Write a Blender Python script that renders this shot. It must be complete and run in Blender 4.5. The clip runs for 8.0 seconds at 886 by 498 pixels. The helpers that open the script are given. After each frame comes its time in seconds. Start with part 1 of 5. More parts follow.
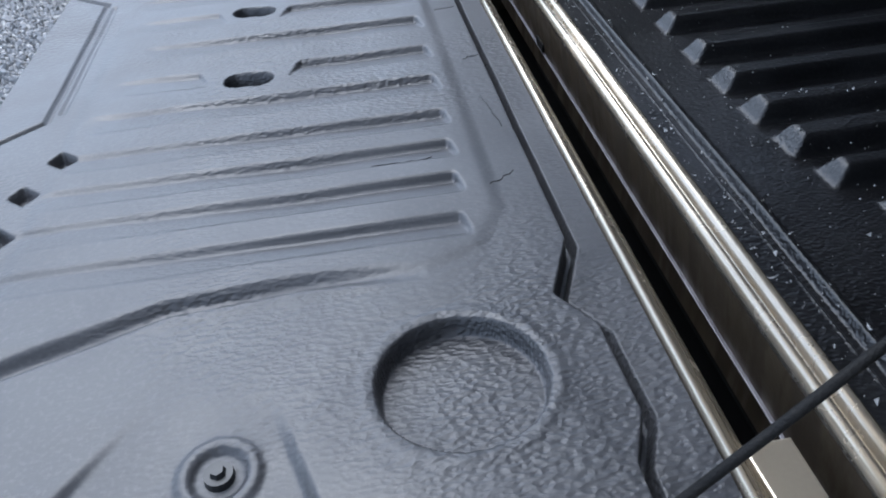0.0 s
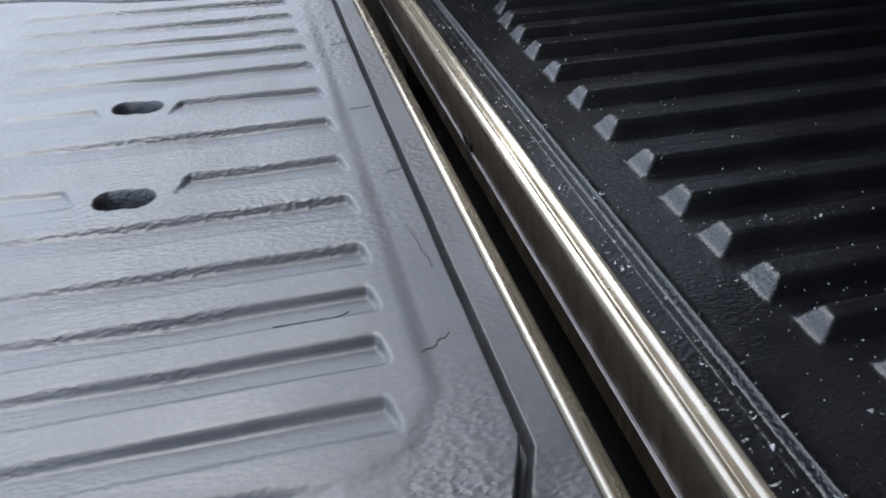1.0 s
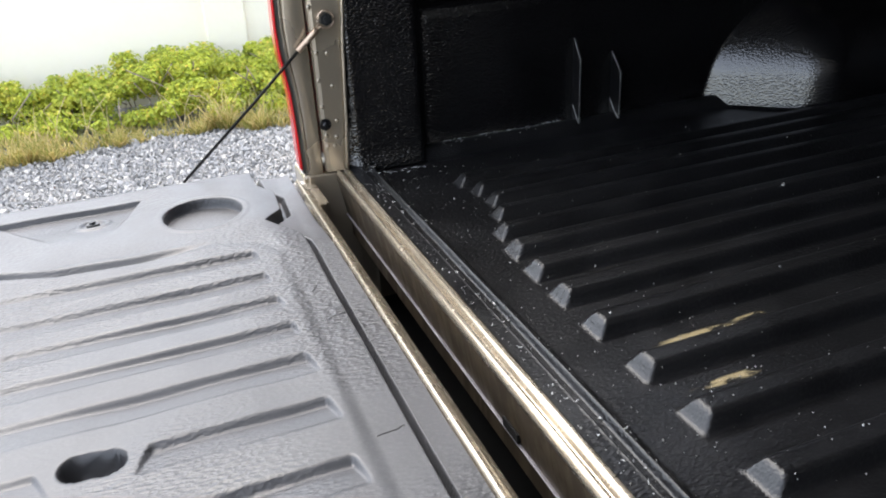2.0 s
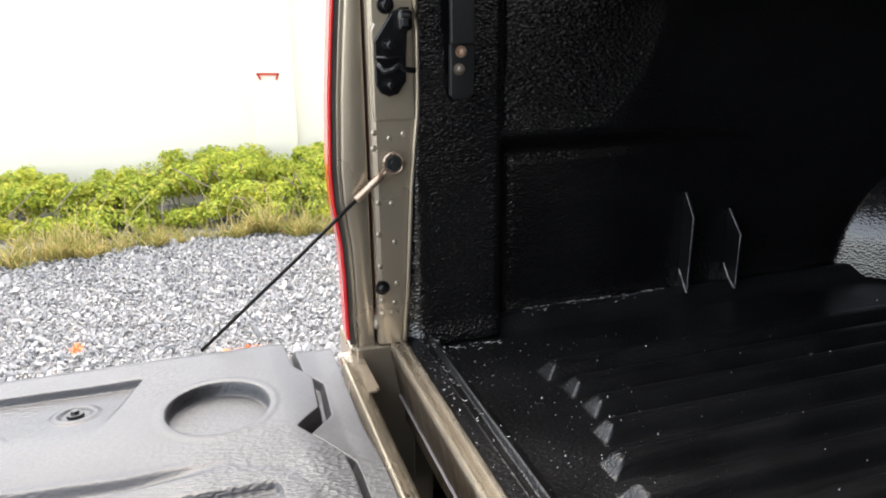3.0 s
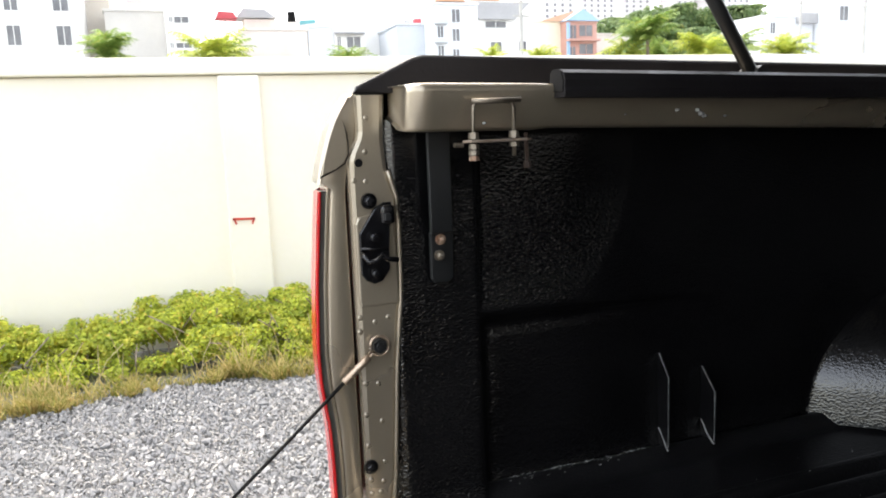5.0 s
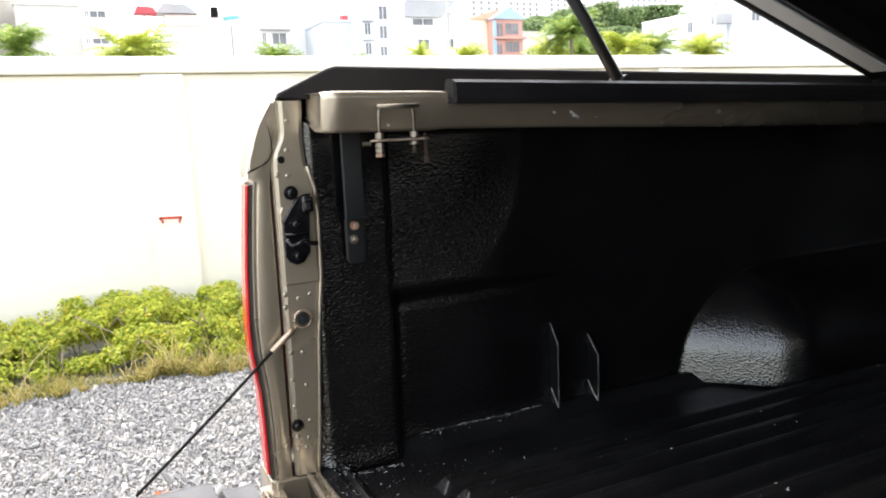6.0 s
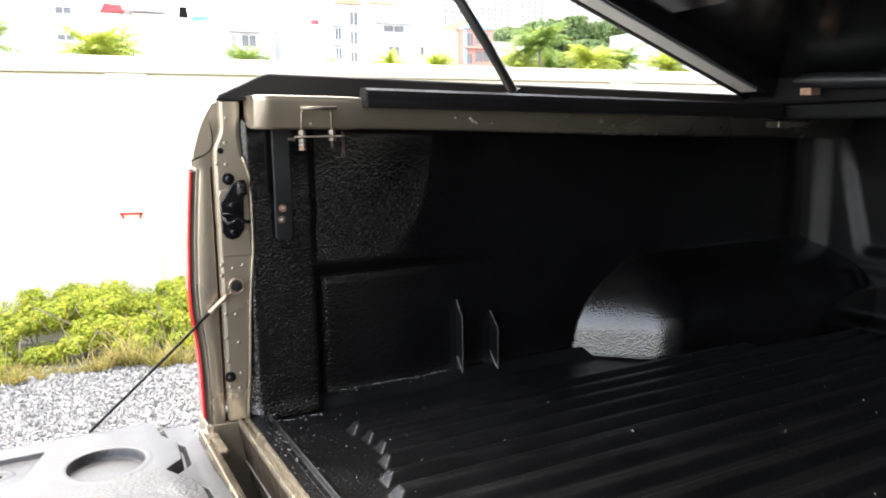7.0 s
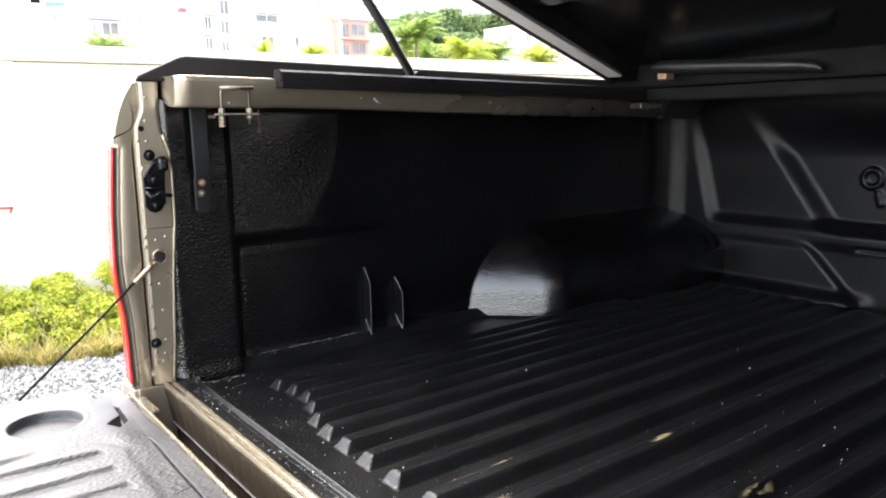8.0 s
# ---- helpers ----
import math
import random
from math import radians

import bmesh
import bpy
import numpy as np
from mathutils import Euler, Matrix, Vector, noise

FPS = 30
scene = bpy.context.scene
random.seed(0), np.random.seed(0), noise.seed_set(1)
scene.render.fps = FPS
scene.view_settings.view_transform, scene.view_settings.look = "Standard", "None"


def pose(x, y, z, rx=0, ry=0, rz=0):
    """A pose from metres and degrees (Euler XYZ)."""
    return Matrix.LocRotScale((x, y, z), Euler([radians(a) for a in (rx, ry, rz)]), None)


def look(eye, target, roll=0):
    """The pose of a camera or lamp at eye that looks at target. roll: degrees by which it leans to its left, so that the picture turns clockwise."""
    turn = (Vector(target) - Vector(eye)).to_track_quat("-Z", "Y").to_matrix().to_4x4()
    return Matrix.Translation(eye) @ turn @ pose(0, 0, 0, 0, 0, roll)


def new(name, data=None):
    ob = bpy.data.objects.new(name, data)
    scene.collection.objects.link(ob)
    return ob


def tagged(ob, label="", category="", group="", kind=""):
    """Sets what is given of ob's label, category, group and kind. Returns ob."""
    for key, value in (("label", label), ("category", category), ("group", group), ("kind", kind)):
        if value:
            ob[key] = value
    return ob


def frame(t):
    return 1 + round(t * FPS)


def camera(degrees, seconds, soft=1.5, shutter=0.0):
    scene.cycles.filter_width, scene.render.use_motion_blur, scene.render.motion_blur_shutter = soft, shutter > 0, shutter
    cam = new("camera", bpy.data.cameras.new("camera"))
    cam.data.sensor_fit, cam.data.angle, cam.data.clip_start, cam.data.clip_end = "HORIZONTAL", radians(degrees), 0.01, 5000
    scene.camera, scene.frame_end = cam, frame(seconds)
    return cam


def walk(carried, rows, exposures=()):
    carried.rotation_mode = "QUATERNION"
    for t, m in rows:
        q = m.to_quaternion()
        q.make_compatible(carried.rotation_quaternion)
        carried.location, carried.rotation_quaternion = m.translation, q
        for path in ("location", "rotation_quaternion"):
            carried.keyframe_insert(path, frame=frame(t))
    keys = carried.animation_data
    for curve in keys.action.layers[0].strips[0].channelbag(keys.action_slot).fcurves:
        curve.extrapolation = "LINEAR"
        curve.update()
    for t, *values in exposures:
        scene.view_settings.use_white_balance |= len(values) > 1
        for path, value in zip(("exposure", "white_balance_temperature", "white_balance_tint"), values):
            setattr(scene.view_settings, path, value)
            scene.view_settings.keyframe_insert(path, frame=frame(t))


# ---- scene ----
cam = camera(60.7, 8.0, soft=1.9)
PATH = [
    (0, (-0.214, -0.79, 1.134), (-0.06, 0.767, -0.111), -4.8),
    (0.5, (-0.198, -0.723, 1.132), (0.123, 0.876, -0.025), -2.3),
    (1, (-0.196, -0.657, 1.132), (0.193, 0.93, -0.022), -0.7),
    (1.2, (-0.206, -0.613, 1.138), (0.244, 0.965, -0.005), -1.1),
    (2.3, (-0.223, -0.335, 1.207), (0.415, 1.391, 0.423), -3.7),
    (2.5, (-0.208, -0.279, 1.211), (0.402, 1.473, 0.466), -3.6),
    (3, (-0.186, -0.165, 1.201), (0.392, 1.642, 0.567), -0.7),
    (3.5, (-0.171, -0.121, 1.206), (0.398, 1.716, 0.66), -1.2),
    (4, (-0.169, -0.118, 1.223), (0.406, 1.741, 0.762), -1.3),
    (4.2, (-0.176, -0.121, 1.229), (0.395, 1.746, 0.793), -0.8),
    (5.3, (-0.205, -0.218, 1.277), (0.513, 1.624, 0.978), -3.0),
    (5.5, (-0.207, -0.243, 1.275), (0.535, 1.588, 0.968), -3.2),
    (6, (-0.23, -0.326, 1.274), (0.611, 1.459, 0.945), -2.5),
    (6.5, (-0.237, -0.419, 1.271), (0.671, 1.334, 0.95), -1.4),
    (7, (-0.241, -0.543, 1.263), (0.68, 1.205, 0.951), -0.9),
    (7.5, (-0.281, -0.684, 1.247), (0.583, 1.093, 0.937), -1.4),
    (8, (-0.351, -0.637, 1.241), (0.829, 0.941, 0.903), -1.2),
]
EXPOSURES = [(0.0, 1.72, 5550, 8), (0.5, 2.03, 5850, 8), (1.2, 2.08, 5950, 8), (2.3, 2.62, 6750, 10), (4.2, 2.68, 7000, 10), (5.3, 2.42, 7150, 10), (6.5, 2.95, 7050, 10), (7.0, 3.08, 7050, 10), (7.5, 3.15, 7000, 10), (8.0, 3.3, 7000, 10)]
walk(cam, [(t, look(eye, target, roll)) for t, eye, target, roll in PATH], EXPOSURES)

# ---- light ----
world = bpy.data.worlds.new("sky")
scene.world = world
world.use_nodes = True
wn, wl = world.node_tree.nodes, world.node_tree.links
sky = wn.new("ShaderNodeTexSky")
sky.sky_type, sky.sun_disc = "NISHITA", False
sky.sun_elevation, sky.sun_rotation = radians(64), radians(341)
sky.air_density, sky.dust_density, sky.ozone_density = 1.0, 2.0, 1.0
pale = wn.new("ShaderNodeHueSaturation")
pale.inputs["Saturation"].default_value = 0.5
wl.new(sky.outputs[0], pale.inputs["Color"])
wl.new(pale.outputs[0], wn["Background"].inputs["Color"])
wn["Background"].inputs["Strength"].default_value = 0.15

sun = new("sun", bpy.data.lights.new("sun", "SUN"))
sun.data.energy, sun.data.angle, sun.data.color = 0.6, radians(70), (1.0, 0.95, 0.87)
sun.matrix_world = look((-1.0, 2.9, 6.8), (0, 0, 0))


# ---- materials ----
def nodes_of(m):
    m.use_nodes = True
    return m.node_tree.nodes, m.node_tree.links, m.node_tree.nodes["Principled BSDF"]


def mixed(n, l, fac, a, b):
    """A colour mix node; fac, a and b are sockets or values."""
    x = n.new("ShaderNodeMix")
    x.data_type = "RGBA"
    for sock, v in ((x.inputs["Factor"], fac), (x.inputs["A"], a), (x.inputs["B"], b)):
        if isinstance(v, bpy.types.NodeSocket):
            l.new(v, sock)
        elif isinstance(v, tuple):
            sock.default_value = (*v, 1.0)
        else:
            sock.default_value = v
    return x.outputs["Result"]


def noise_node(n, l, scale, detail=3.0, rough=0.55, distort=0.0, stretch=(1, 1, 1), coord=None):
    t = n.new("ShaderNodeTexNoise")
    t.inputs["Scale"].default_value, t.inputs["Detail"].default_value = scale, detail
    t.inputs["Roughness"].default_value, t.inputs["Distortion"].default_value = rough, distort
    mp = n.new("ShaderNodeMapping")
    mp.inputs["Scale"].default_value = stretch
    if coord is None:
        coord = n.new("ShaderNodeTexCoord").outputs["Object"]
    l.new(coord, mp.inputs["Vector"])
    l.new(mp.outputs[0], t.inputs["Vector"])
    return t.outputs["Fac"]


def ramp(n, l, fac, lo, hi, a=0.0, b=1.0):
    r = n.new("ShaderNodeMapRange")
    r.interpolation_type = "SMOOTHSTEP"
    l.new(fac, r.inputs["Value"])
    for key, v in (("From Min", lo), ("From Max", hi), ("To Min", a), ("To Max", b)):
        r.inputs[key].default_value = v
    return r.outputs[0]


def bumped(n, l, bsdf, height, strength=0.5, distance=0.001, under=None):
    b = n.new("ShaderNodeBump")
    b.inputs["Strength"].default_value, b.inputs["Distance"].default_value = strength, distance
    l.new(height, b.inputs["Height"])
    if under is not None:
        l.new(under, b.inputs["Normal"])
    l.new(b.outputs[0], bsdf.inputs["Normal"])
    return b.outputs[0]


def plain(name, a, b, rough=0.5, metal=0.0, scale=6.0, fine=80.0, bump=0.15, dist=0.001, spec=0.5, coat=0.0):
    """Two colours mixed at two scales, with fine relief and uneven gloss."""
    m = bpy.data.materials.new(name)
    n, l, p = nodes_of(m)
    big = noise_node(n, l, scale, 4.0)
    small = noise_node(n, l, fine, 3.0)
    f = n.new("ShaderNodeMath")
    f.operation = "MULTIPLY_ADD"
    l.new(small, f.inputs[0])
    f.inputs[1].default_value = 0.5
    l.new(ramp(n, l, big, 0.3, 0.7, -0.15, 0.65), f.inputs[2])
    l.new(mixed(n, l, f.outputs[0], a, b), p.inputs["Base Color"])
    l.new(ramp(n, l, big, 0.3, 0.7, rough * 0.85, min(1.0, rough * 1.2)), p.inputs["Roughness"])
    p.inputs["Metallic"].default_value, p.inputs["Specular IOR Level"].default_value = metal, spec
    p.inputs["Coat Weight"].default_value = coat
    p.inputs["Coat Roughness"].default_value = 0.12
    if bump:
        bumped(n, l, p, small, bump, dist)
    return m


def grained_plastic(name, a, b, rough, depth, dust=0.0, stains=(), coat=0.0, cells=270.0, least=0.2, calm=None, spec=0.5, stretch=(1.0, 1.0, 1.0), sag=0.3, calm_up=None):
    """Black moulded plastic with a leathery grain, dust and scraped spots."""
    m = bpy.data.materials.new(name)
    n, l, p = nodes_of(m)
    where = n.new("ShaderNodeTexCoord").outputs["Object"]
    v = n.new("ShaderNodeTexVoronoi")
    v.feature = "SMOOTH_F1"
    v.inputs["Scale"].default_value, v.inputs["Smoothness"].default_value = cells, 0.5
    warp = n.new("ShaderNodeVectorMath")
    warp.operation = "MULTIPLY_ADD"
    wob = n.new("ShaderNodeTexNoise")
    wob.inputs["Scale"].default_value = 120.0
    l.new(where, wob.inputs["Vector"])
    l.new(wob.outputs["Color"], warp.inputs[0])
    warp.inputs[1].default_value = (0.006, 0.003, 0.006)
    l.new(where, warp.inputs[2])
    drawn = n.new("ShaderNodeMapping")
    drawn.inputs["Scale"].default_value = stretch
    l.new(warp.outputs[0], drawn.inputs["Vector"])
    l.new(drawn.outputs[0], v.inputs["Vector"])
    soft = noise_node(n, l, 14.0, 3.0, coord=where)
    patchy = ramp(n, l, noise_node(n, l, 5.0, 2.0, coord=where), 0.38, 0.66, least, 1.0)
    mul = n.new("ShaderNodeMath")
    mul.operation = "MULTIPLY"
    l.new(v.outputs["Distance"], mul.inputs[0])
    l.new(patchy, mul.inputs[1])
    relief = mul.outputs[0]
    if calm:
        sep = n.new("ShaderNodeSeparateXYZ")
        l.new(where, sep.inputs[0])
        less = n.new("ShaderNodeMath")
        less.operation = "MULTIPLY"
        l.new(relief, less.inputs[0])
        l.new(ramp(n, l, sep.outputs["X"], calm[0], calm[1], 1.0, calm[2]), less.inputs[1])
        relief = less.outputs[0]
    if calm_up:
        up = n.new("ShaderNodeSeparateXYZ")
        l.new(where, up.inputs[0])
        fade = n.new("ShaderNodeMath")
        fade.operation = "MULTIPLY"
        l.new(relief, fade.inputs[0])
        l.new(ramp(n, l, up.outputs["Z"], calm_up[0], calm_up[1], 1.0, calm_up[2]), fade.inputs[1])
        relief = fade.outputs[0]
    p.inputs["Specular IOR Level"].default_value = spec
    under = bumped(n, l, p, soft, sag, 0.002)
    full = bumped(n, l, p, relief, 0.9, depth, under)
    l.new(full, p.inputs["Coat Normal"])
    p.inputs["Coat Weight"].default_value, p.inputs["Coat Roughness"].default_value = coat, 0.10
    col = mixed(n, l, ramp(n, l, soft, 0.3, 0.7), a, b)
    if dust:
        speck = noise_node(n, l, 300.0, 2.0, coord=where)
        dusty = noise_node(n, l, 3.0, 5.0, 0.65, coord=where)
        d = n.new("ShaderNodeMath")
        d.operation = "MULTIPLY"
        l.new(ramp(n, l, speck, 0.45, 0.75), d.inputs[0])
        l.new(ramp(n, l, dusty, 0.35, 0.7, dust * 0.3, dust), d.inputs[1])
        col = mixed(n, l, d.outputs[0], col, (0.32, 0.31, 0.29))
    for cx, cy, rx, ry, tint in stains:
        mp = n.new("ShaderNodeMapping")
        mp.vector_type = "TEXTURE"
        mp.inputs["Location"].default_value = (cx, cy, 0.80)
        mp.inputs["Scale"].default_value = (rx, ry, 0.1)
        l.new(where, mp.inputs["Vector"])
        ln = n.new("ShaderNodeVectorMath")
        ln.operation = "LENGTH"
        l.new(mp.outputs[0], ln.inputs[0])
        s = n.new("ShaderNodeMath")
        s.operation = "MULTIPLY"
        l.new(ramp(n, l, ln.outputs["Value"], 0.5, 1.0, 1.0, 0.0), s.inputs[0])
        l.new(ramp(n, l, noise_node(n, l, 90.0, 4.0, coord=where, stretch=(0.35, 1, 1)), 0.46, 0.56), s.inputs[1])
        col = mixed(n, l, s.outputs[0], col, tint)
    l.new(col, p.inputs["Base Color"])
    l.new(ramp(n, l, soft, 0.3, 0.7, rough * 0.85, rough * 1.15), p.inputs["Roughness"])
    return m


SCRAPE = (0.30, 0.24, 0.13)
GATE_PLASTIC = grained_plastic("gate_plastic", (0.028, 0.0285, 0.031), (0.042, 0.0425, 0.046), 0.44, 0.0010, 0.08, cells=340.0, least=0.12, spec=0.55, stretch=(0.5, 1.0, 1.0), sag=0.15)
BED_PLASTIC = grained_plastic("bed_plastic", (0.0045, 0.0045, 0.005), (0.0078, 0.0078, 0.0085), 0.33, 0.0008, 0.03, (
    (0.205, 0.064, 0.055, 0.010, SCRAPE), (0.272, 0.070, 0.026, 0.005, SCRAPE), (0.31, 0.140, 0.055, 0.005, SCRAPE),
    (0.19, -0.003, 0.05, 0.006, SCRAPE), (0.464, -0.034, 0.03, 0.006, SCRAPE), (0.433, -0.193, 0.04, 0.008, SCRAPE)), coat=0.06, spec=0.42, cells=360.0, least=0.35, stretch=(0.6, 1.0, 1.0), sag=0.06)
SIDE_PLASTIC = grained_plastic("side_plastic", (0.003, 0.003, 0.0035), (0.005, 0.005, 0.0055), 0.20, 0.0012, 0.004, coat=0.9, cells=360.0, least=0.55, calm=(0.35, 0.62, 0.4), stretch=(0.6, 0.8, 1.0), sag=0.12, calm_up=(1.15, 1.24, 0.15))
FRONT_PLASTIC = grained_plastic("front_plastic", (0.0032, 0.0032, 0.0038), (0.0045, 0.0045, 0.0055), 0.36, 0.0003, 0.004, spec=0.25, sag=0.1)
GOLD = plain("bronze_paint", (0.37, 0.315, 0.24), (0.45, 0.39, 0.30), 0.28, 0.66, 5.0, 400.0, 0.03, 0.0004, 0.5, 0.8)
GLOSS_BLACK = plain("gloss_black", (0.005, 0.005, 0.006), (0.009, 0.009, 0.010), 0.16, 0.0, 7.0, 120.0, 0.05)
RUBBER = plain("rubber", (0.007, 0.006, 0.007), (0.012, 0.011, 0.012), 0.5, 0.0, 12.0, 200.0, 0.3, spec=0.25)
SHEATH = plain("cable_sheath", (0.005, 0.005, 0.005), (0.014, 0.013, 0.012), 0.6, 0.0, 60.0, 700.0, 0.7, spec=0.15)
CAP_BLACK = plain("cap_plastic", (0.015, 0.013, 0.014), (0.024, 0.021, 0.022), 0.52, 0.0, 9.0, 260.0, 0.35, spec=0.35)
SATIN_BLACK = plain("satin_black", (0.011, 0.012, 0.013), (0.018, 0.019, 0.020), 0.38, 0.1, 9.0, 200.0, 0.08)
STEEL = plain("steel", (0.15, 0.125, 0.095), (0.33, 0.29, 0.235), 0.45, 0.8, 30.0, 260.0, 0.15)
# bronze lightened so that rolled edges carry their highlight in the colour
LIT_BRONZE = plain("lit_bronze_edge", (0.52, 0.45, 0.34), (0.62, 0.54, 0.42), 0.24, 0.7, 25.0, 420.0, 0.10, 0.0003, 0.5, 0.5)
FLANGE = plain("worn_grey_flange", (0.13, 0.12, 0.13), (0.22, 0.21, 0.22), 0.4, 0.2, 30.0, 300.0, 0.1)
COPPER = plain("crimped_copper", (0.42, 0.31, 0.22), (0.62, 0.50, 0.39), 0.34, 0.75, 60.0, 300.0, 0.15)
# pale grey that gives the lid rim's underside its bright band
SHEEN_GREY = plain("sheen_grey", (0.42, 0.42, 0.43), (0.52, 0.52, 0.52), 0.4, 0.0, 4.0, 200.0, 0.05)
RUSTY = plain("rusty_steel", (0.24, 0.10, 0.05), (0.42, 0.33, 0.25), 0.6, 0.5, 60.0, 300.0, 0.4)
# the rust colour darkened so that the hanging bolt barely shows
DARKENED_RUST = plain("darkened_rust", (0.030, 0.018, 0.014), (0.075, 0.045, 0.032), 0.7, 0.2, 60.0, 300.0, 0.4)
TARNISH = plain("tarnished_plate", (0.24, 0.17, 0.13), (0.48, 0.40, 0.33), 0.5, 0.6, 60.0, 300.0, 0.3)
# near-black for underbody parts; in gaps and holes it paints deep shade
VOID = plain("underbody_and_shade_black", (0.004, 0.004, 0.004), (0.008, 0.0075, 0.007), 0.85, 0.0, 9.0, 90.0, 0.2, spec=0.2)
RED = plain("red_lens", (0.62, 0.015, 0.02), (0.7, 0.03, 0.03), 0.14, 0.0, 9.0, 90.0, 0.0, coat=0.5)
LAMP_GREY = plain("lamp_housing", (0.05, 0.05, 0.045), (0.09, 0.085, 0.075), 0.5, 0.0, 20.0, 200.0, 0.1)
PLASTER = plain("cream_plaster", (0.87, 0.82, 0.69), (0.92, 0.88, 0.77), 0.85, 0.0, 0.9, 30.0, 0.25, 0.004)
MARK_RED = plain("red_paint", (0.55, 0.05, 0.03), (0.66, 0.10, 0.06), 0.6, 0.0, 30.0, 90.0, 0.1)
DRY_LEAF = plain("dry_leaf", (0.45, 0.34, 0.17), (0.62, 0.52, 0.32), 0.7, 0.0, 60.0, 300.0, 0.4)
SHAVING = plain("plastic_shavings", (0.04, 0.04, 0.04), (0.42, 0.42, 0.41), 0.3, 0.0, 300.0, 600.0, 0.2)
CRUMB = plain("crumbs", (0.11, 0.11, 0.105), (0.36, 0.355, 0.34), 0.5, 0.0, 60.0, 300.0, 0.2)
# pale grey for the rail's paint chips and for highlights on rib edges
CHIP_AND_GLINT = plain("chip_and_glint", (0.10, 0.10, 0.10), (0.40, 0.40, 0.39), 0.6, 0.0, 80.0, 300.0, 0.3)
# streaky dirt on bronze, the base darkened for the shade in the gap
SHADED_DIRTY_BRONZE = bpy.data.materials.new("shaded_dirty_bronze_paint")
dn, dl, dp = nodes_of(SHADED_DIRTY_BRONZE)
streak = ramp(dn, dl, noise_node(dn, dl, 60.0, 4.0, 0.55, stretch=(1, 0.6, 0.06)), 0.36, 0.66)
blotch = ramp(dn, dl, noise_node(dn, dl, 9.0, 4.0), 0.35, 0.7)
dcol = mixed(dn, dl, streak, (0.038, 0.028, 0.017), (0.085, 0.066, 0.043))
dl.new(mixed(dn, dl, blotch, dcol, (0.068, 0.051, 0.032)), dp.inputs["Base Color"])
dl.new(ramp(dn, dl, streak, 0.0, 1.0, 0.62, 0.38), dp.inputs["Roughness"])
dp.inputs["Metallic"].default_value = 0.3
bumped(dn, dl, dp, noise_node(dn, dl, 220.0, 3.0), 0.3, 0.0006)
TYRE = plain("tyre_rubber", (0.02, 0.02, 0.02), (0.035, 0.034, 0.033), 0.75, 0.0, 9.0, 90.0, 0.3)


def facade(name, a, b):
    return plain(name, a, b, 0.85, 0.0, 0.25, 4.0, 0.1, 0.01)


# dark colour of the unseen wall that blocks light on the near side
LIGHT_BLOCK_DARK = facade("light_block_dark", (0.16, 0.155, 0.15), (0.24, 0.235, 0.225))
WHITE = facade("white_render", (0.74, 0.73, 0.70), (0.82, 0.82, 0.80))
BEIGE = facade("beige_render", (0.55, 0.50, 0.44), (0.63, 0.59, 0.53))
GREYW = facade("grey_render", (0.58, 0.56, 0.53), (0.66, 0.64, 0.60))
PINKISH = facade("pink_render", (0.66, 0.58, 0.52), (0.76, 0.70, 0.65))
PALEBLUE = facade("pale_blue_render", (0.66, 0.69, 0.73), (0.76, 0.78, 0.80))
BLUEGREY = facade("blue_grey_render", (0.52, 0.56, 0.60), (0.62, 0.65, 0.68))
YELLOWISH = facade("yellow_render", (0.74, 0.67, 0.52), (0.82, 0.76, 0.62))
BRICKRED = facade("red_render", (0.50, 0.27, 0.22), (0.58, 0.36, 0.30))
BLUE_TRIM = facade("blue_trim", (0.28, 0.44, 0.62), (0.36, 0.52, 0.68))
ROOF_GREY = facade("grey_roof", (0.36, 0.36, 0.37), (0.46, 0.46, 0.46))
ROOF_ORANGE = facade("orange_roof", (0.58, 0.32, 0.20), (0.68, 0.42, 0.29))
TEAL = facade("teal_sheet", (0.10, 0.30, 0.32), (0.16, 0.38, 0.38))
UMBRELLA_RED = facade("red_canvas", (0.50, 0.06, 0.08), (0.6, 0.12, 0.13))
TOWER = facade("tower_render", (0.66, 0.63, 0.62), (0.72, 0.70, 0.69))
# tower panes lifted towards grey, the distant haze put into their colour
HAZY_GLASS = facade("hazy_window", (0.20, 0.20, 0.215), (0.28, 0.28, 0.29))
FAR_GLASS = plain("window_glass", (0.10, 0.10, 0.11), (0.20, 0.20, 0.21), 0.2, 0.0, 0.6, 3.0, 0.0)
TRUNK = plain("bark", (0.16, 0.12, 0.09), (0.28, 0.23, 0.18), 0.9, 0.0, 3.0, 20.0, 0.5, 0.02)
CONCRETE = plain("concrete", (0.40, 0.39, 0.37), (0.52, 0.51, 0.48), 0.9, 0.0, 1.0, 20.0, 0.2, 0.005)


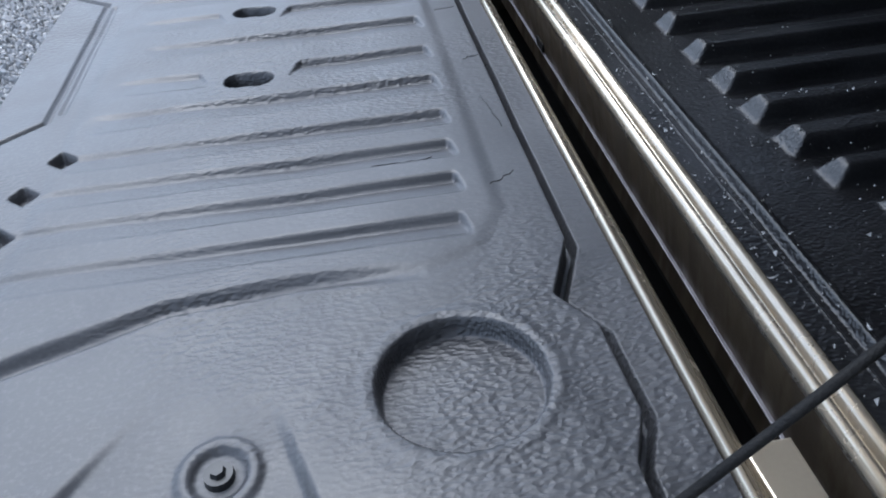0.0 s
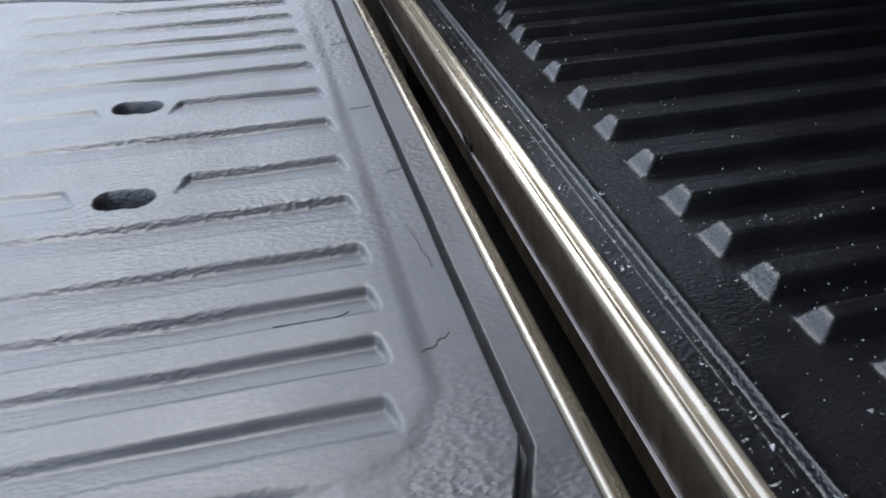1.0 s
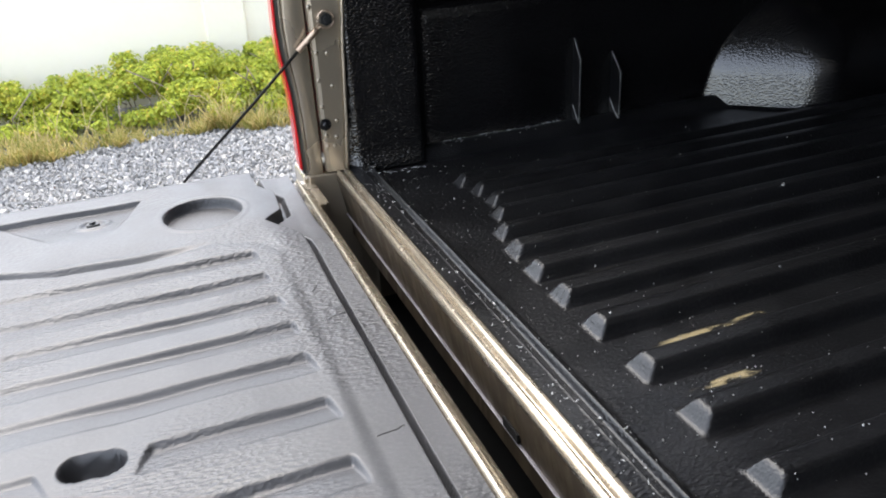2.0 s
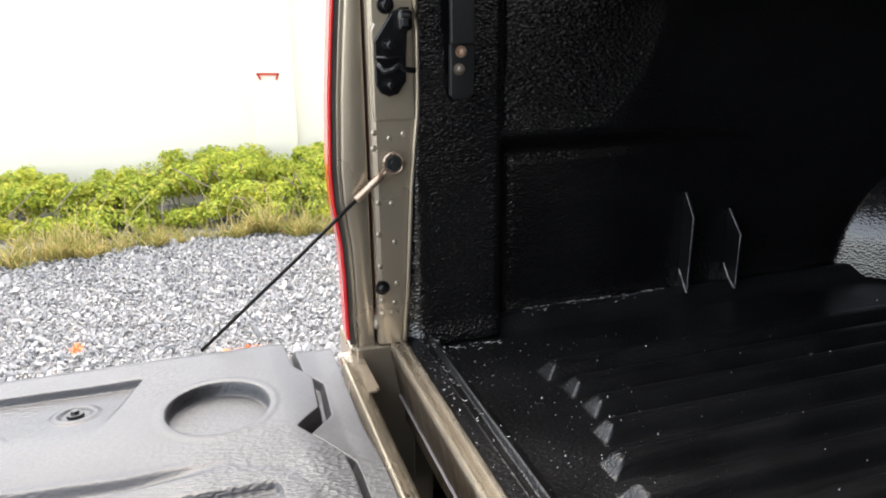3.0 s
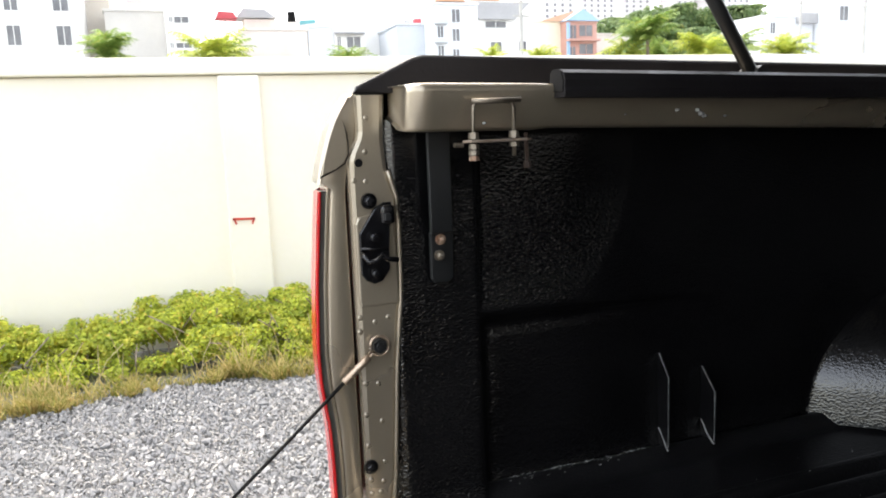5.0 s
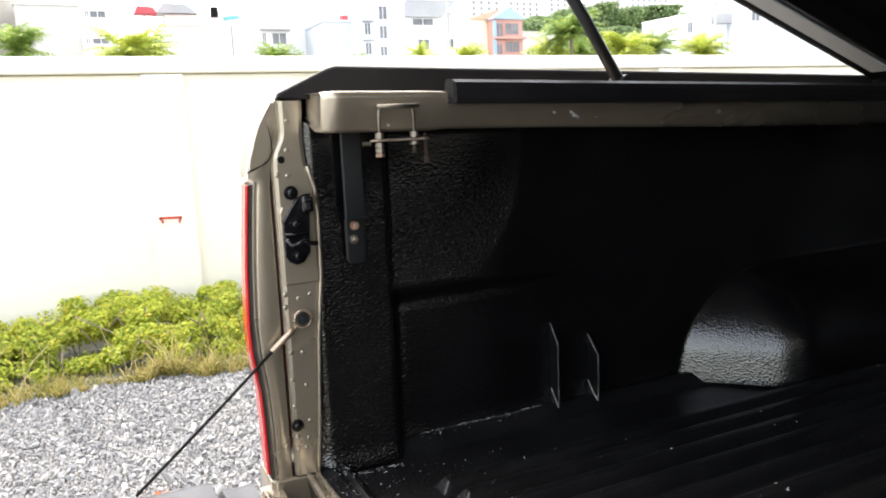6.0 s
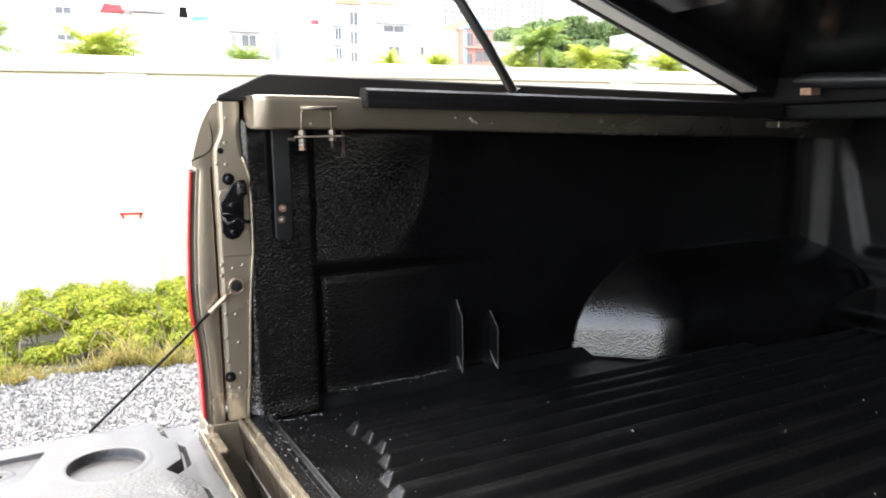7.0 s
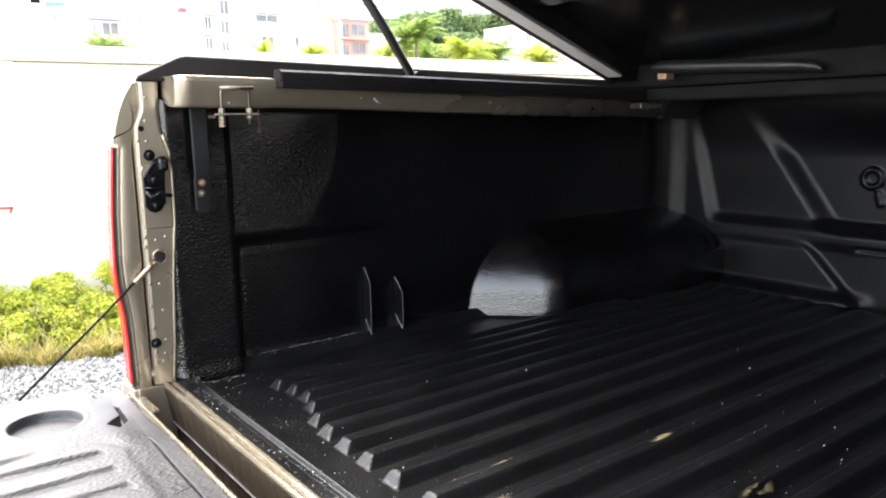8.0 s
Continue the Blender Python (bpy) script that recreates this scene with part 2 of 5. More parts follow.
def foliage(name, dark, light, warm, share=0.18):
    """Leaves, each with a shade of its own; some light passes through."""
    m = bpy.data.materials.new(name)
    n, l, p = nodes_of(m)
    r = n.new("ShaderNodeNewGeometry").outputs["Random Per Island"]
    col = mixed(n, l, ramp(n, l, r, 0.0, 0.8), dark, light)
    col = mixed(n, l, ramp(n, l, r, 1.0 - share, 1.0 - share * 0.4), col, warm)
    col = mixed(n, l, ramp(n, l, noise_node(n, l, 1.7, 3.0), 0.4, 0.7, 0.0, 0.35), col, dark)
    col = mixed(n, l, ramp(n, l, noise_node(n, l, 7.0, 3.0), 0.50, 0.72, 0.0, 0.55), col, tuple(0.55 * a + 0.45 * b for a, b in zip(light, warm)))
    l.new(col, p.inputs["Base Color"])
    p.inputs["Roughness"].default_value = 0.5
    t = n.new("ShaderNodeBsdfTranslucent")
    l.new(col, t.inputs["Color"])
    mx = n.new("ShaderNodeMixShader")
    mx.inputs["Fac"].default_value = 0.45
    l.new(p.outputs[0], mx.inputs[1])
    l.new(t.outputs[0], mx.inputs[2])
    l.new(mx.outputs[0], n["Material Output"].inputs["Surface"])
    return m


VINE = foliage("vine_leaves", (0.22, 0.29, 0.03), (0.62, 0.67, 0.08), (0.82, 0.62, 0.13), 0.08)
GRASS = foliage("dry_grass", (0.22, 0.24, 0.05), (0.56, 0.47, 0.17), (0.70, 0.53, 0.25), 0.45)
PALM = foliage("palm_fronds", (0.10, 0.19, 0.04), (0.25, 0.35, 0.08), (0.42, 0.42, 0.12))
PALM_YELLOW = foliage("young_palm_fronds", (0.25, 0.33, 0.05), (0.45, 0.50, 0.08), (0.55, 0.52, 0.12))
TREE_GREEN = foliage("tree_leaves", (0.11, 0.18, 0.07), (0.20, 0.29, 0.11), (0.28, 0.35, 0.13))


def gravel_material(name, random_stones):
    """Crushed grey stone, with two sprayed orange patches."""
    m = bpy.data.materials.new(name)
    n, l, p = nodes_of(m)
    where = n.new("ShaderNodeTexCoord").outputs["Object"]
    if random_stones:
        r = n.new("ShaderNodeNewGeometry").outputs["Random Per Island"]
        bump_from = noise_node(n, l, 150.0, 3.0, coord=where)
    else:
        v = n.new("ShaderNodeTexVoronoi")
        v.inputs["Scale"].default_value = 34.0
        l.new(where, v.inputs["Vector"])
        sep = n.new("ShaderNodeSeparateColor")
        l.new(v.outputs["Color"], sep.inputs[0])
        r, bump_from = sep.outputs[0], v.outputs["Distance"]
    c = n.new("ShaderNodeValToRGB")
    e = c.color_ramp.elements
    e[0].position, e[0].color = 0.0, (0.19, 0.195, 0.20, 1)
    e[1].position, e[1].color = 1.0, (0.56, 0.55, 0.53, 1)
    for at, col in ((0.35, (0.255, 0.257, 0.26)), (0.7, (0.32, 0.32, 0.32)), (0.88, (0.40, 0.38, 0.35))):
        e.new(at).color = (*col, 1)
    l.new(r, c.inputs[0])
    col = mixed(n, l, ramp(n, l, noise_node(n, l, 60.0, 4.0, coord=where), 0.3, 0.8, 0.0, 0.4), c.outputs[0], (0.2, 0.19, 0.18))
    if not random_stones:
        col = mixed(n, l, 0.3, col, (0.10, 0.105, 0.11))
    col = mixed(n, l, ramp(n, l, noise_node(n, l, 0.9, 3.0, coord=where), 0.5, 0.8, 0.0, 0.35), col, (0.30, 0.27, 0.22))
    for cx, cy, rx, ry in ((-0.11, 2.33, 0.15, 0.13), (-0.70, 2.63, 0.035, 0.05)):
        mp = n.new("ShaderNodeMapping")
        mp.vector_type = "TEXTURE"
        mp.inputs["Location"].default_value, mp.inputs["Scale"].default_value = (cx, cy, 0), (rx, ry, 0.3)
        l.new(where, mp.inputs["Vector"])
        ln = n.new("ShaderNodeVectorMath")
        ln.operation = "LENGTH"
        l.new(mp.outputs[0], ln.inputs[0])
        add = n.new("ShaderNodeMath")
        add.operation = "MULTIPLY_ADD"
        l.new(noise_node(n, l, 30.0, 3.0, coord=where), add.inputs[0])
        add.inputs[1].default_value = 1.1
        l.new(ln.outputs["Value"], add.inputs[2])
        col = mixed(n, l, ramp(n, l, add.outputs[0], 1.1, 1.4, 0.9, 0.0), col, (0.78, 0.20, 0.05))
    l.new(col, p.inputs["Base Color"])
    p.inputs["Roughness"].default_value = 0.8
    bumped(n, l, p, bump_from, 0.5, 0.004 if random_stones else 0.02)
    return m


STONES = gravel_material("crushed_stone", True)
GRAVEL = gravel_material("gravel_bed", False)


# ---- building helpers ----
def link(name, mesh, mat, parent=None, label="", smooth=False):
    if mat is not None:
        mesh.materials.append(mat)
    if smooth:
        mesh.shade_smooth()
    ob = new(name, mesh)
    if parent is not None:
        ob.parent = parent
        ob.matrix_parent_inverse = parent.matrix_world.inverted()
    return tagged(ob, label)


def part(name, bm, mat, parent=None, label="", smooth=False):
    """A bmesh as one mesh object under a thing or a part."""
    bmesh.ops.recalc_face_normals(bm, faces=bm.faces[:])
    me = bpy.data.meshes.new(name)
    bm.to_mesh(me)
    bm.free()
    return link(name, me, mat, parent, label, smooth)


def soup(name, verts, faces, mat, parent=None, label="", smooth=False):
    """A mesh from arrays of corners and faces."""
    me = bpy.data.meshes.new(name)
    me.from_pydata(np.asarray(verts).tolist(), [], np.asarray(faces).tolist())
    me.update()
    return link(name, me, mat, parent, label, smooth)


def thing(name, at, label, category, group="", kind=""):
    ob = new(name)
    ob.empty_display_size = 0.1
    ob.location = at
    ob.matrix_world = Matrix.Translation(at)
    return tagged(ob, label, category, group, kind)


def sheet(name, P, mat, parent=None, label="", flip=False):
    """A smooth grid from an array of points (rows, columns, 3)."""
    a, b = P.shape[:2]
    i = np.arange(a * b).reshape(a, b)
    q = np.stack([i[:-1, :-1], i[1:, :-1], i[1:, 1:], i[:-1, 1:]], -1).reshape(-1, 4)
    return soup(name, P.reshape(-1, 3), q[:, ::-1] if flip else q, mat, parent, label, True)


def box(bm, x0, x1, y0, y1, z0, z1, bev=0.0, seg=2):
    m = Matrix.LocRotScale(((x0 + x1) / 2, (y0 + y1) / 2, (z0 + z1) / 2), None, (abs(x1 - x0), abs(y1 - y0), abs(z1 - z0)))
    vs = bmesh.ops.create_cube(bm, size=1.0, matrix=m)["verts"]
    if bev:
        es = list({e for v in vs for e in v.link_edges})
        bmesh.ops.bevel(bm, geom=es, offset=bev, segments=seg, profile=0.5, affect="EDGES")
    return bm


def block(*dims, **kw):
    return box(bmesh.new(), *dims, **kw)


def rod(bm, p0, p1, r0, r1=None, n=16):
    p0, p1 = Vector(p0), Vector(p1)
    d = p1 - p0
    m = Matrix.Translation((p0 + p1) / 2) @ d.to_track_quat("Z", "Y").to_matrix().to_4x4()
    bmesh.ops.create_cone(bm, cap_ends=True, segments=n, radius1=r0, radius2=r0 if r1 is None else r1, depth=d.length, matrix=m)
    return bm


def tube(bm, pts, r, n=10):
    """A round bar along a bent line."""
    pts = [Vector(p) for p in pts]
    rings = []
    for k, p in enumerate(pts):
        d = (pts[min(k + 1, len(pts) - 1)] - pts[max(k - 1, 0)]).normalized()
        q = d.to_track_quat("Z", "Y").to_matrix()
        rings.append([bm.verts.new(p + q @ Vector((r * math.cos(2 * math.pi * j / n), r * math.sin(2 * math.pi * j / n), 0))) for j in range(n)])
    for A, B in zip(rings, rings[1:]):
        for j in range(n):
            bm.faces.new((A[j], A[(j + 1) % n], B[(j + 1) % n], B[j]))
    bm.faces.new(rings[0])
    bm.faces.new(rings[-1])
    return bm


def prism(bm, pts, axis, a, b, bev=0.0, seg=2):
    """A flat outline drawn out along an axis from a to b: (x, z) along y, (y, z) along x, or (x, y) along z."""
    def at(p, c):
        return {"y": (p[0], c, p[1]), "x": (c, p[0], p[1]), "z": (p[0], p[1], c)}[axis]
    A = [bm.verts.new(at(p, a)) for p in pts]
    B = [bm.verts.new(at(p, b)) for p in pts]
    fs = [bm.faces.new(A), bm.faces.new(B)]
    for k in range(len(pts)):
        fs.append(bm.faces.new((A[k], A[(k + 1) % len(pts)], B[(k + 1) % len(pts)], B[k])))
    if bev:
        bmesh.ops.bevel(bm, geom=list({e for f in fs[:2] for e in f.edges}), offset=bev, segments=seg, profile=0.5, affect="EDGES")
    return bm


def sstep(a, b, v):
    t = np.clip((v - a) / (b - a), 0, 1)
    return t * t * (3 - 2 * t)


def to_line(X, Y, pts):
    """The distance of each place to a bent line."""
    best = np.full(X.shape, 9.0)
    for (ax, ay), (bx, by) in zip(pts, pts[1:]):
        t = np.clip(((X - ax) * (bx - ax) + (Y - ay) * (by - ay)) / ((bx - ax) ** 2 + (by - ay) ** 2), 0, 1)
        best = np.minimum(best, np.hypot(X - ax - t * (bx - ax), Y - ay - t * (by - ay)))
    return best


def inside(X, Y, pts):
    """How far each place lies inside a convex outline (negative: outside)."""
    best = np.full(X.shape, 9.0)
    cx, cy = np.mean(pts, 0)
    for (ax, ay), (bx, by) in zip(pts, list(pts[1:]) + [pts[0]]):
        nx, ny = by - ay, ax - bx
        s = math.hypot(nx, ny) * (1 if (cx - ax) * nx + (cy - ay) * ny > 0 else -1)
        best = np.minimum(best, ((X - ax) * nx + (Y - ay) * ny) / s)
    return best


def waves(X, Y, size, seed):
    """Smooth uneven heights between -1 and 1."""
    g = np.random.default_rng(seed)
    out = np.zeros(X.shape)
    for k in range(7):
        a, f = g.uniform(0, 6.28), g.uniform(0.6, 1.6) / size
        out += np.sin((X * math.cos(a) + Y * math.sin(a)) * f * 6.28 + g.uniform(0, 6.28))
    return out / 4.0


# ---- ground, wall and plants ----
ground = sheet("ground", np.array([[(x, y, -0.012) for y in (-600.0, -20, -4, 0, 2, 4, 8, 40, 900.0)] for x in (-900.0, -40, -6, -2, 0, 2, 6, 40, 900.0)]), GRAVEL, flip=True)
tagged(ground, "grey crushed-stone gravel yard", "ground", kind="structure")


def gravel_stones():
    g = np.random.default_rng(3)
    bm = bmesh.new()
    bmesh.ops.create_icosphere(bm, subdivisions=1, radius=1.0)
    bv = np.array([v.co[:] for v in bm.verts])
    bf = np.array([[v.index for v in f.verts] for f in bm.faces])
    bm.free()
    step = 0.0132
    gx, gy = np.meshgrid(np.arange(-2.4, 0.75, step), np.arange(0.85, 3.95, step))
    c = np.stack([gx.ravel(), gy.ravel()], 1)
    c += g.uniform(-0.5, 0.5, c.shape) * step * 1.3
    c = c[(c[:, 0] < 0.15) | (c[:, 1] > 2.0)]
    k = len(c)
    size = g.lognormal(math.log(0.0066), 0.40, k)
    v = bv[None] * g.uniform(0.6, 1.25, (k, len(bv), 1)) * (size[:, None] * g.uniform(0.6, 1.25, (k, 3)))[:, None, :]
    ang = g.uniform(0, 6.28, k)
    ca, sa = np.cos(ang)[:, None], np.sin(ang)[:, None]
    x, y, z = v[..., 0] * ca - v[..., 1] * sa, v[..., 0] * sa + v[..., 1] * ca, v[..., 2] * 0.9
    z = z + x * g.normal(0, 0.45, (k, 1)) + y * g.normal(0, 0.45, (k, 1))
    v = np.stack([x + c[:, :1], y + c[:, 1:], z + (size * g.uniform(0.0, 0.5, k) - 0.003)[:, None]], -1)
    f = bf[None] + (np.arange(k) * len(bv))[:, None, None]
    ob = soup("gravel_stones", v.reshape(-1, 3), f.reshape(-1, 3), STONES)
    tagged(ob, "loose grey and white crushed stones with orange spray paint", "gravel", kind="stuff")


gravel_stones()


def leaf_cloud(centres, normals, size, g, length=1.25):
    """Small folded leaves, one at each place."""
    k = len(centres)
    n = normals / np.linalg.norm(normals, axis=1, keepdims=True)
    t = np.cross(n, g.normal(size=(k, 3)))
    t /= np.linalg.norm(t, axis=1, keepdims=True)
    b = np.cross(n, t)
    s = size[:, None]
    P = np.stack([centres - t * s * length * 0.6, centres + b * s * 0.5 + n * s * 0.15, centres + t * s * length * 0.6 - n * s * 0.1, centres - b * s * 0.5 + n * s * 0.15], 1)
    i = (np.arange(k) * 4)[:, None]
    F = np.concatenate([i + np.array([[0, 1, 2]]), i + np.array([[0, 2, 3]])])
    return P.reshape(-1, 3), F


def hedge_top(x):
    return np.interp(x, [-3.5, -2.4, -1.3, -0.94, -0.78, -0.53, -0.35, -0.11, 0.10, 0.20, 0.28, 0.40, 0.54, 0.9, 1.2, 2.5, 3.5], [0.27, 0.30, 0.27, 0.31, 0.265, 0.275, 0.31, 0.355, 0.385, 0.31, 0.26, 0.31, 0.37, 0.40, 0.40, 0.43, 0.4])


def hedge_foot(x):
    return np.interp(x, [-3.4, -0.97, -0.68, -0.3, 0.0, 0.3, 1.0, 3.2], [4.16, 4.16, 4.02, 4.10, 3.92, 3.90, 3.92, 3.9])


def shrub(x0, x1, seed):
    """Overlapping leafy clumps over a tangle of stems, with dark gaps between them."""
    g = np.random.default_rng(seed)
    ob = thing("vine_shrub", ((x0 + x1) / 2, 4.2, 0), "sprawling green and yellow vine shrub against the wall", "shrub", "shrubs along the wall")
    m = int(105 * (x1 - x0))
    cx, d = g.uniform(x0 - 0.06, x1 + 0.06, m), g.uniform(0, 1, m)
    foot = hedge_foot(cx)
    cy = foot + d * (4.58 - foot)
    r = g.uniform(0.035, 0.095, m) * (0.75 + 0.4 * d)
    top = hedge_top(cx) * (0.30 + 0.70 * sstep(0.0, 0.50, d)) + 0.025 * g.normal(size=m)
    cz = np.maximum(0.03, (top - r) * np.where(g.random(m) < 0.55, 1.0, g.uniform(0.35, 1.0, m)))
    shade = g.integers(130, 300, m)
    k = np.repeat(np.arange(m), (shade * (r / 0.06) ** 2).astype(int))
    out = g.normal(size=(len(k), 3)) + np.array([0, -0.35, 0.35])
    out /= np.linalg.norm(out, axis=1, keepdims=True)
    c = np.stack([cx, cy, cz], 1)[k] + out * (r[k] * g.uniform(0.55, 1.12, len(k)))[:, None] * np.array([1.25, 1.0, 0.8])
    c[:, 2] = np.maximum(c[:, 2], 0.012)
    c[:, 1] = np.minimum(c[:, 1], 4.64)
    big = g.uniform(0.75, 1.5, m)[k]
    nrm = out + g.normal(0, 0.35, out.shape) + np.array([0, -0.3, 0.9])
    P, F = leaf_cloud(c, nrm, g.uniform(0.008, 0.018, len(k)) * big, g)
    soup("leaves", P, F, VINE, ob)
    bm = bmesh.new()
    for q in range(int(26 * (x1 - x0))):
        bx, by = g.uniform(x0, x1), g.uniform(4.1, 4.5)
        h = 0.85 * float(hedge_top(bx)) * (0.6 + 0.5 * g.random())
        tube(bm, [(bx, by, 0), (bx + g.normal(0, 0.05), by + g.normal(0, 0.04), h * 0.5), (bx + g.normal(0, 0.12), by + g.normal(0, 0.08), h)], 0.004, 5)
    tagged(part("stem_tangle", bm, TRUNK, ob), kind="stuff")
    dry = bmesh.new()
    for q in range(int(16 * (x1 - x0))):
        bx = g.uniform(x0, x1)
        by = float(hedge_foot(bx)) + g.uniform(-0.12, 0.10)
        h = g.uniform(0.10, 0.28)
        lean = g.normal(0, 0.07)
        tube(dry, [(bx, by, 0), (bx + lean * 0.4, by - 0.01, h * 0.6), (bx + lean, by - 0.04, h)], 0.0018, 4)
    tagged(part("dry_stalk_tangle", dry, DRY_LEAF, ob), "straw-coloured dry stalks", kind="stuff")


for k, (xa, xb) in enumerate(((-3.4, -2.2), (-2.2, -1.2), (-1.2, -0.55), (-0.55, -0.1), (-0.1, 0.45), (0.45, 1.2), (1.2, 2.2), (2.2, 3.2))):
    shrub(xa, xb, 20 + k)


def grass_strip():
    g = np.random.default_rng(8)
    k = 24000
    x = g.uniform(-3.4, 2.2, k)
    x += 0.05 * np.sin(x * 31) + 0.07 * np.sin(x * 13 + 2)
    edge = np.interp(x, [-3.4, -1.2, -0.9, -0.67, -0.41, -0.14, 0.15, 0.4, 2.2], [3.68, 3.68, 3.70, 3.77, 3.82, 3.85, 3.80, 3.68, 3.70])
    y = edge + np.abs(g.normal(0, 0.5, k)) ** 1.3 * (hedge_foot(x) + 0.06 - edge) + 0.03 * np.sin(x * 19) + 0.02 * np.sin(x * 43)
    h = g.uniform(0.012, 0.075, k) * (0.45 + 0.9 * sstep(-0.8, 0.9, np.sin(x * 5.3) + 0.6 * np.sin(x * 11.7 + 1))) * (1 + (g.random(k) < 0.05) * 1.5)
    lean = g.normal(0, 0.6, (k, 2)) * h[:, None]
    w = g.uniform(0.0015, 0.004, k)
    a = g.uniform(0, 6.28, k)
    wx, wy = np.cos(a) * w, np.sin(a) * w
    P = np.stack([np.stack([x - wx, y - wy, 0 * x], 1), np.stack([x + wx, y + wy, 0 * x], 1),
                  np.stack([x + lean[:, 0] * 0.4 + wx, y + lean[:, 1] * 0.4 + wy, h * 0.65], 1), np.stack([x + lean[:, 0] * 0.4 - wx, y + lean[:, 1] * 0.4 - wy, h * 0.65], 1),
                  np.stack([x + lean[:, 0], y + lean[:, 1], h], 1)], 1)
    i = (np.arange(k) * 5)[:, None]
    F = np.concatenate([i + np.array([[0, 1, 2]]), i + np.array([[0, 2, 3]]), i + np.array([[3, 2, 4]])])
    tagged(soup("grass", P.reshape(-1, 3), F, GRASS), "dry yellow-green grass at the gravel's edge", "grass", kind="stuff")


grass_strip()


def boundary_wall():
    ob = thing("boundary_wall", (0, 4.75, 0), "cream plastered boundary wall with a projecting coping", "wall", kind="structure")
    part("wall_panel", block(-30, 40, 4.70, 4.86, -0.1, 1.64, bev=0.01), PLASTER, ob)
    part("coping", block(-30, 40, 4.655, 4.90, 1.645, 1.745, bev=0.012), PLASTER, ob)
    for x in np.arange(-23.72, 38, 4.0):
        part("pilaster", block(x - 0.125, x + 0.125, 4.66, 4.90, -0.1, 1.64, bev=0.012), PLASTER, ob)
    mark = bmesh.new()
    prism(mark, [(0.178, 0.757), (0.315, 0.752), (0.312, 0.766), (0.180, 0.771)], "y", 4.653, 4.658)
    prism(mark, [(0.178, 0.770), (0.190, 0.769), (0.206, 0.735), (0.196, 0.728)], "y", 4.653, 4.658)
    prism(mark, [(0.303, 0.765), (0.315, 0.765), (0.300, 0.722), (0.290, 0.730)], "y", 4.653, 4.658)
    part("painted_mark", mark, MARK_RED, ob, "red painted mark on the plaster")


boundary_wall()


# unseen plain wall added behind the camera to darken near-side reflections and bounce
tagged(part("near_light_block", block(-0.75, 9.0, -2.4, -2.1, -0.05, 5.0, bev=0.01), LIGHT_BLOCK_DARK), "unseen plain dark wall added to darken near-side reflections", "wall", kind="structure")

# ---- the town behind the wall ----
def house(x0, x1, y, top, depth, mat, windows, label="plain rendered town house with flat roof", base=0.0):
    ob = thing("house", ((x0 + x1) / 2, y, base), label, "house", "houses behind the wall")
    part("wall", block(x0, x1, y, y + depth, base, top), mat, ob)
    part("roof", block(x0 - 0.15, x1 + 0.15, y - 0.15, y + depth, top + 0.01, top + 0.3, bev=0.03), mat, ob)
    for wx0, wx1, wz0, wz1 in windows:
        w = part("window", block(wx0 - 0.12, wx1 + 0.12, y - 0.08, y - 0.003, wz0 - 0.12, wz0 - 0.02), mat, ob)
        part("pane", block(wx0, wx1, y - 0.03, y - 0.004, wz0, wz1), FAR_GLASS, w)
        fr = bmesh.new()
        box(fr, wx0 - 0.1, wx0, y - 0.1, y - 0.003, wz0, wz1)
        box(fr, wx1, wx1 + 0.1, y - 0.1, y - 0.003, wz0, wz1)
        box(fr, wx0 - 0.1, wx1 + 0.1, y - 0.1, y - 0.003, wz1 + 0.003, wz1 + 0.1)
        box(fr, (wx0 + wx1) / 2 - 0.04, (wx0 + wx1) / 2 + 0.04, y - 0.08, y - 0.032, wz0, wz1 - 0.003)
        part("frame", fr, mat, w)
    return ob


house(-14.6, -6.7, 88, 23.4, 9, WHITE, [(-9.1, -7.7, 14.6, 16.1), (-9.0, -7.7, 11.2, 13.1), (-13.5, -12.3, 14.6, 16.1), (-13.5, -12.3, 11.2, 13.1)], "tall white rendered house with grid windows")
house(-30.0, -15.5, 96, 15.0, 9, PINKISH, [])
house(-6.8, -4.2, 97, 22.4, 9, BEIGE, [], "narrow beige windowless side wall")
grey_house = house(-4.6, 1.5, 92, 15.2, 9, GREYW, [], "grey rendered blank house with a roof box")
part("stair_box", block(-2.3, 0.0, 93, 96, 15.5, 17.0, bev=0.05), GREYW, grey_house)
house(1.5, 4.7, 87, 22.7, 9, WHITE, [(2.4, 3.9, 16.2, 16.9), (2.4, 3.8, 13.4, 14.0), (2.4, 3.9, 10.8, 11.3), (1.9, 2.2, 13.5, 14.0), (1.8, 2.1, 10.8, 11.3)], "slim white tower house with slot windows")
pink_house = house(10.1, 18.1, 96, 13.8, 9, PINKISH, [], "low pinkish house with cluttered roof terrace")
part("roof_shed", block(10.7, 14.4, 97, 100, 14.1, 15.3, bev=0.05), PINKISH, pink_house)
part("shed_roof", prism(bmesh.new(), [(9.7, 15.4), (14.6, 15.4), (13.2, 16.4), (10.6, 16.5)], "y", 96.5, 100.2), ROOF_GREY, pink_house, "grey sheet roof")
part("water_tank", rod(bmesh.new(), (16.45, 97, 14.9), (16.45, 97, 16.2), 0.55, 0.45, 20), VOID, pink_house, "black water tank")
part("tank_stand", block(15.6, 17.3, 96.3, 98, 14.1, 14.9), PINKISH, pink_house)
house(18.2, 21.4, 96, 14.2, 9, PALEBLUE, [], "pale blue blank house")
teal_shed = house(17.9, 19.7, 99, 14.9, 3, BLUEGREY, [], "rooftop shed with teal sheet roof")
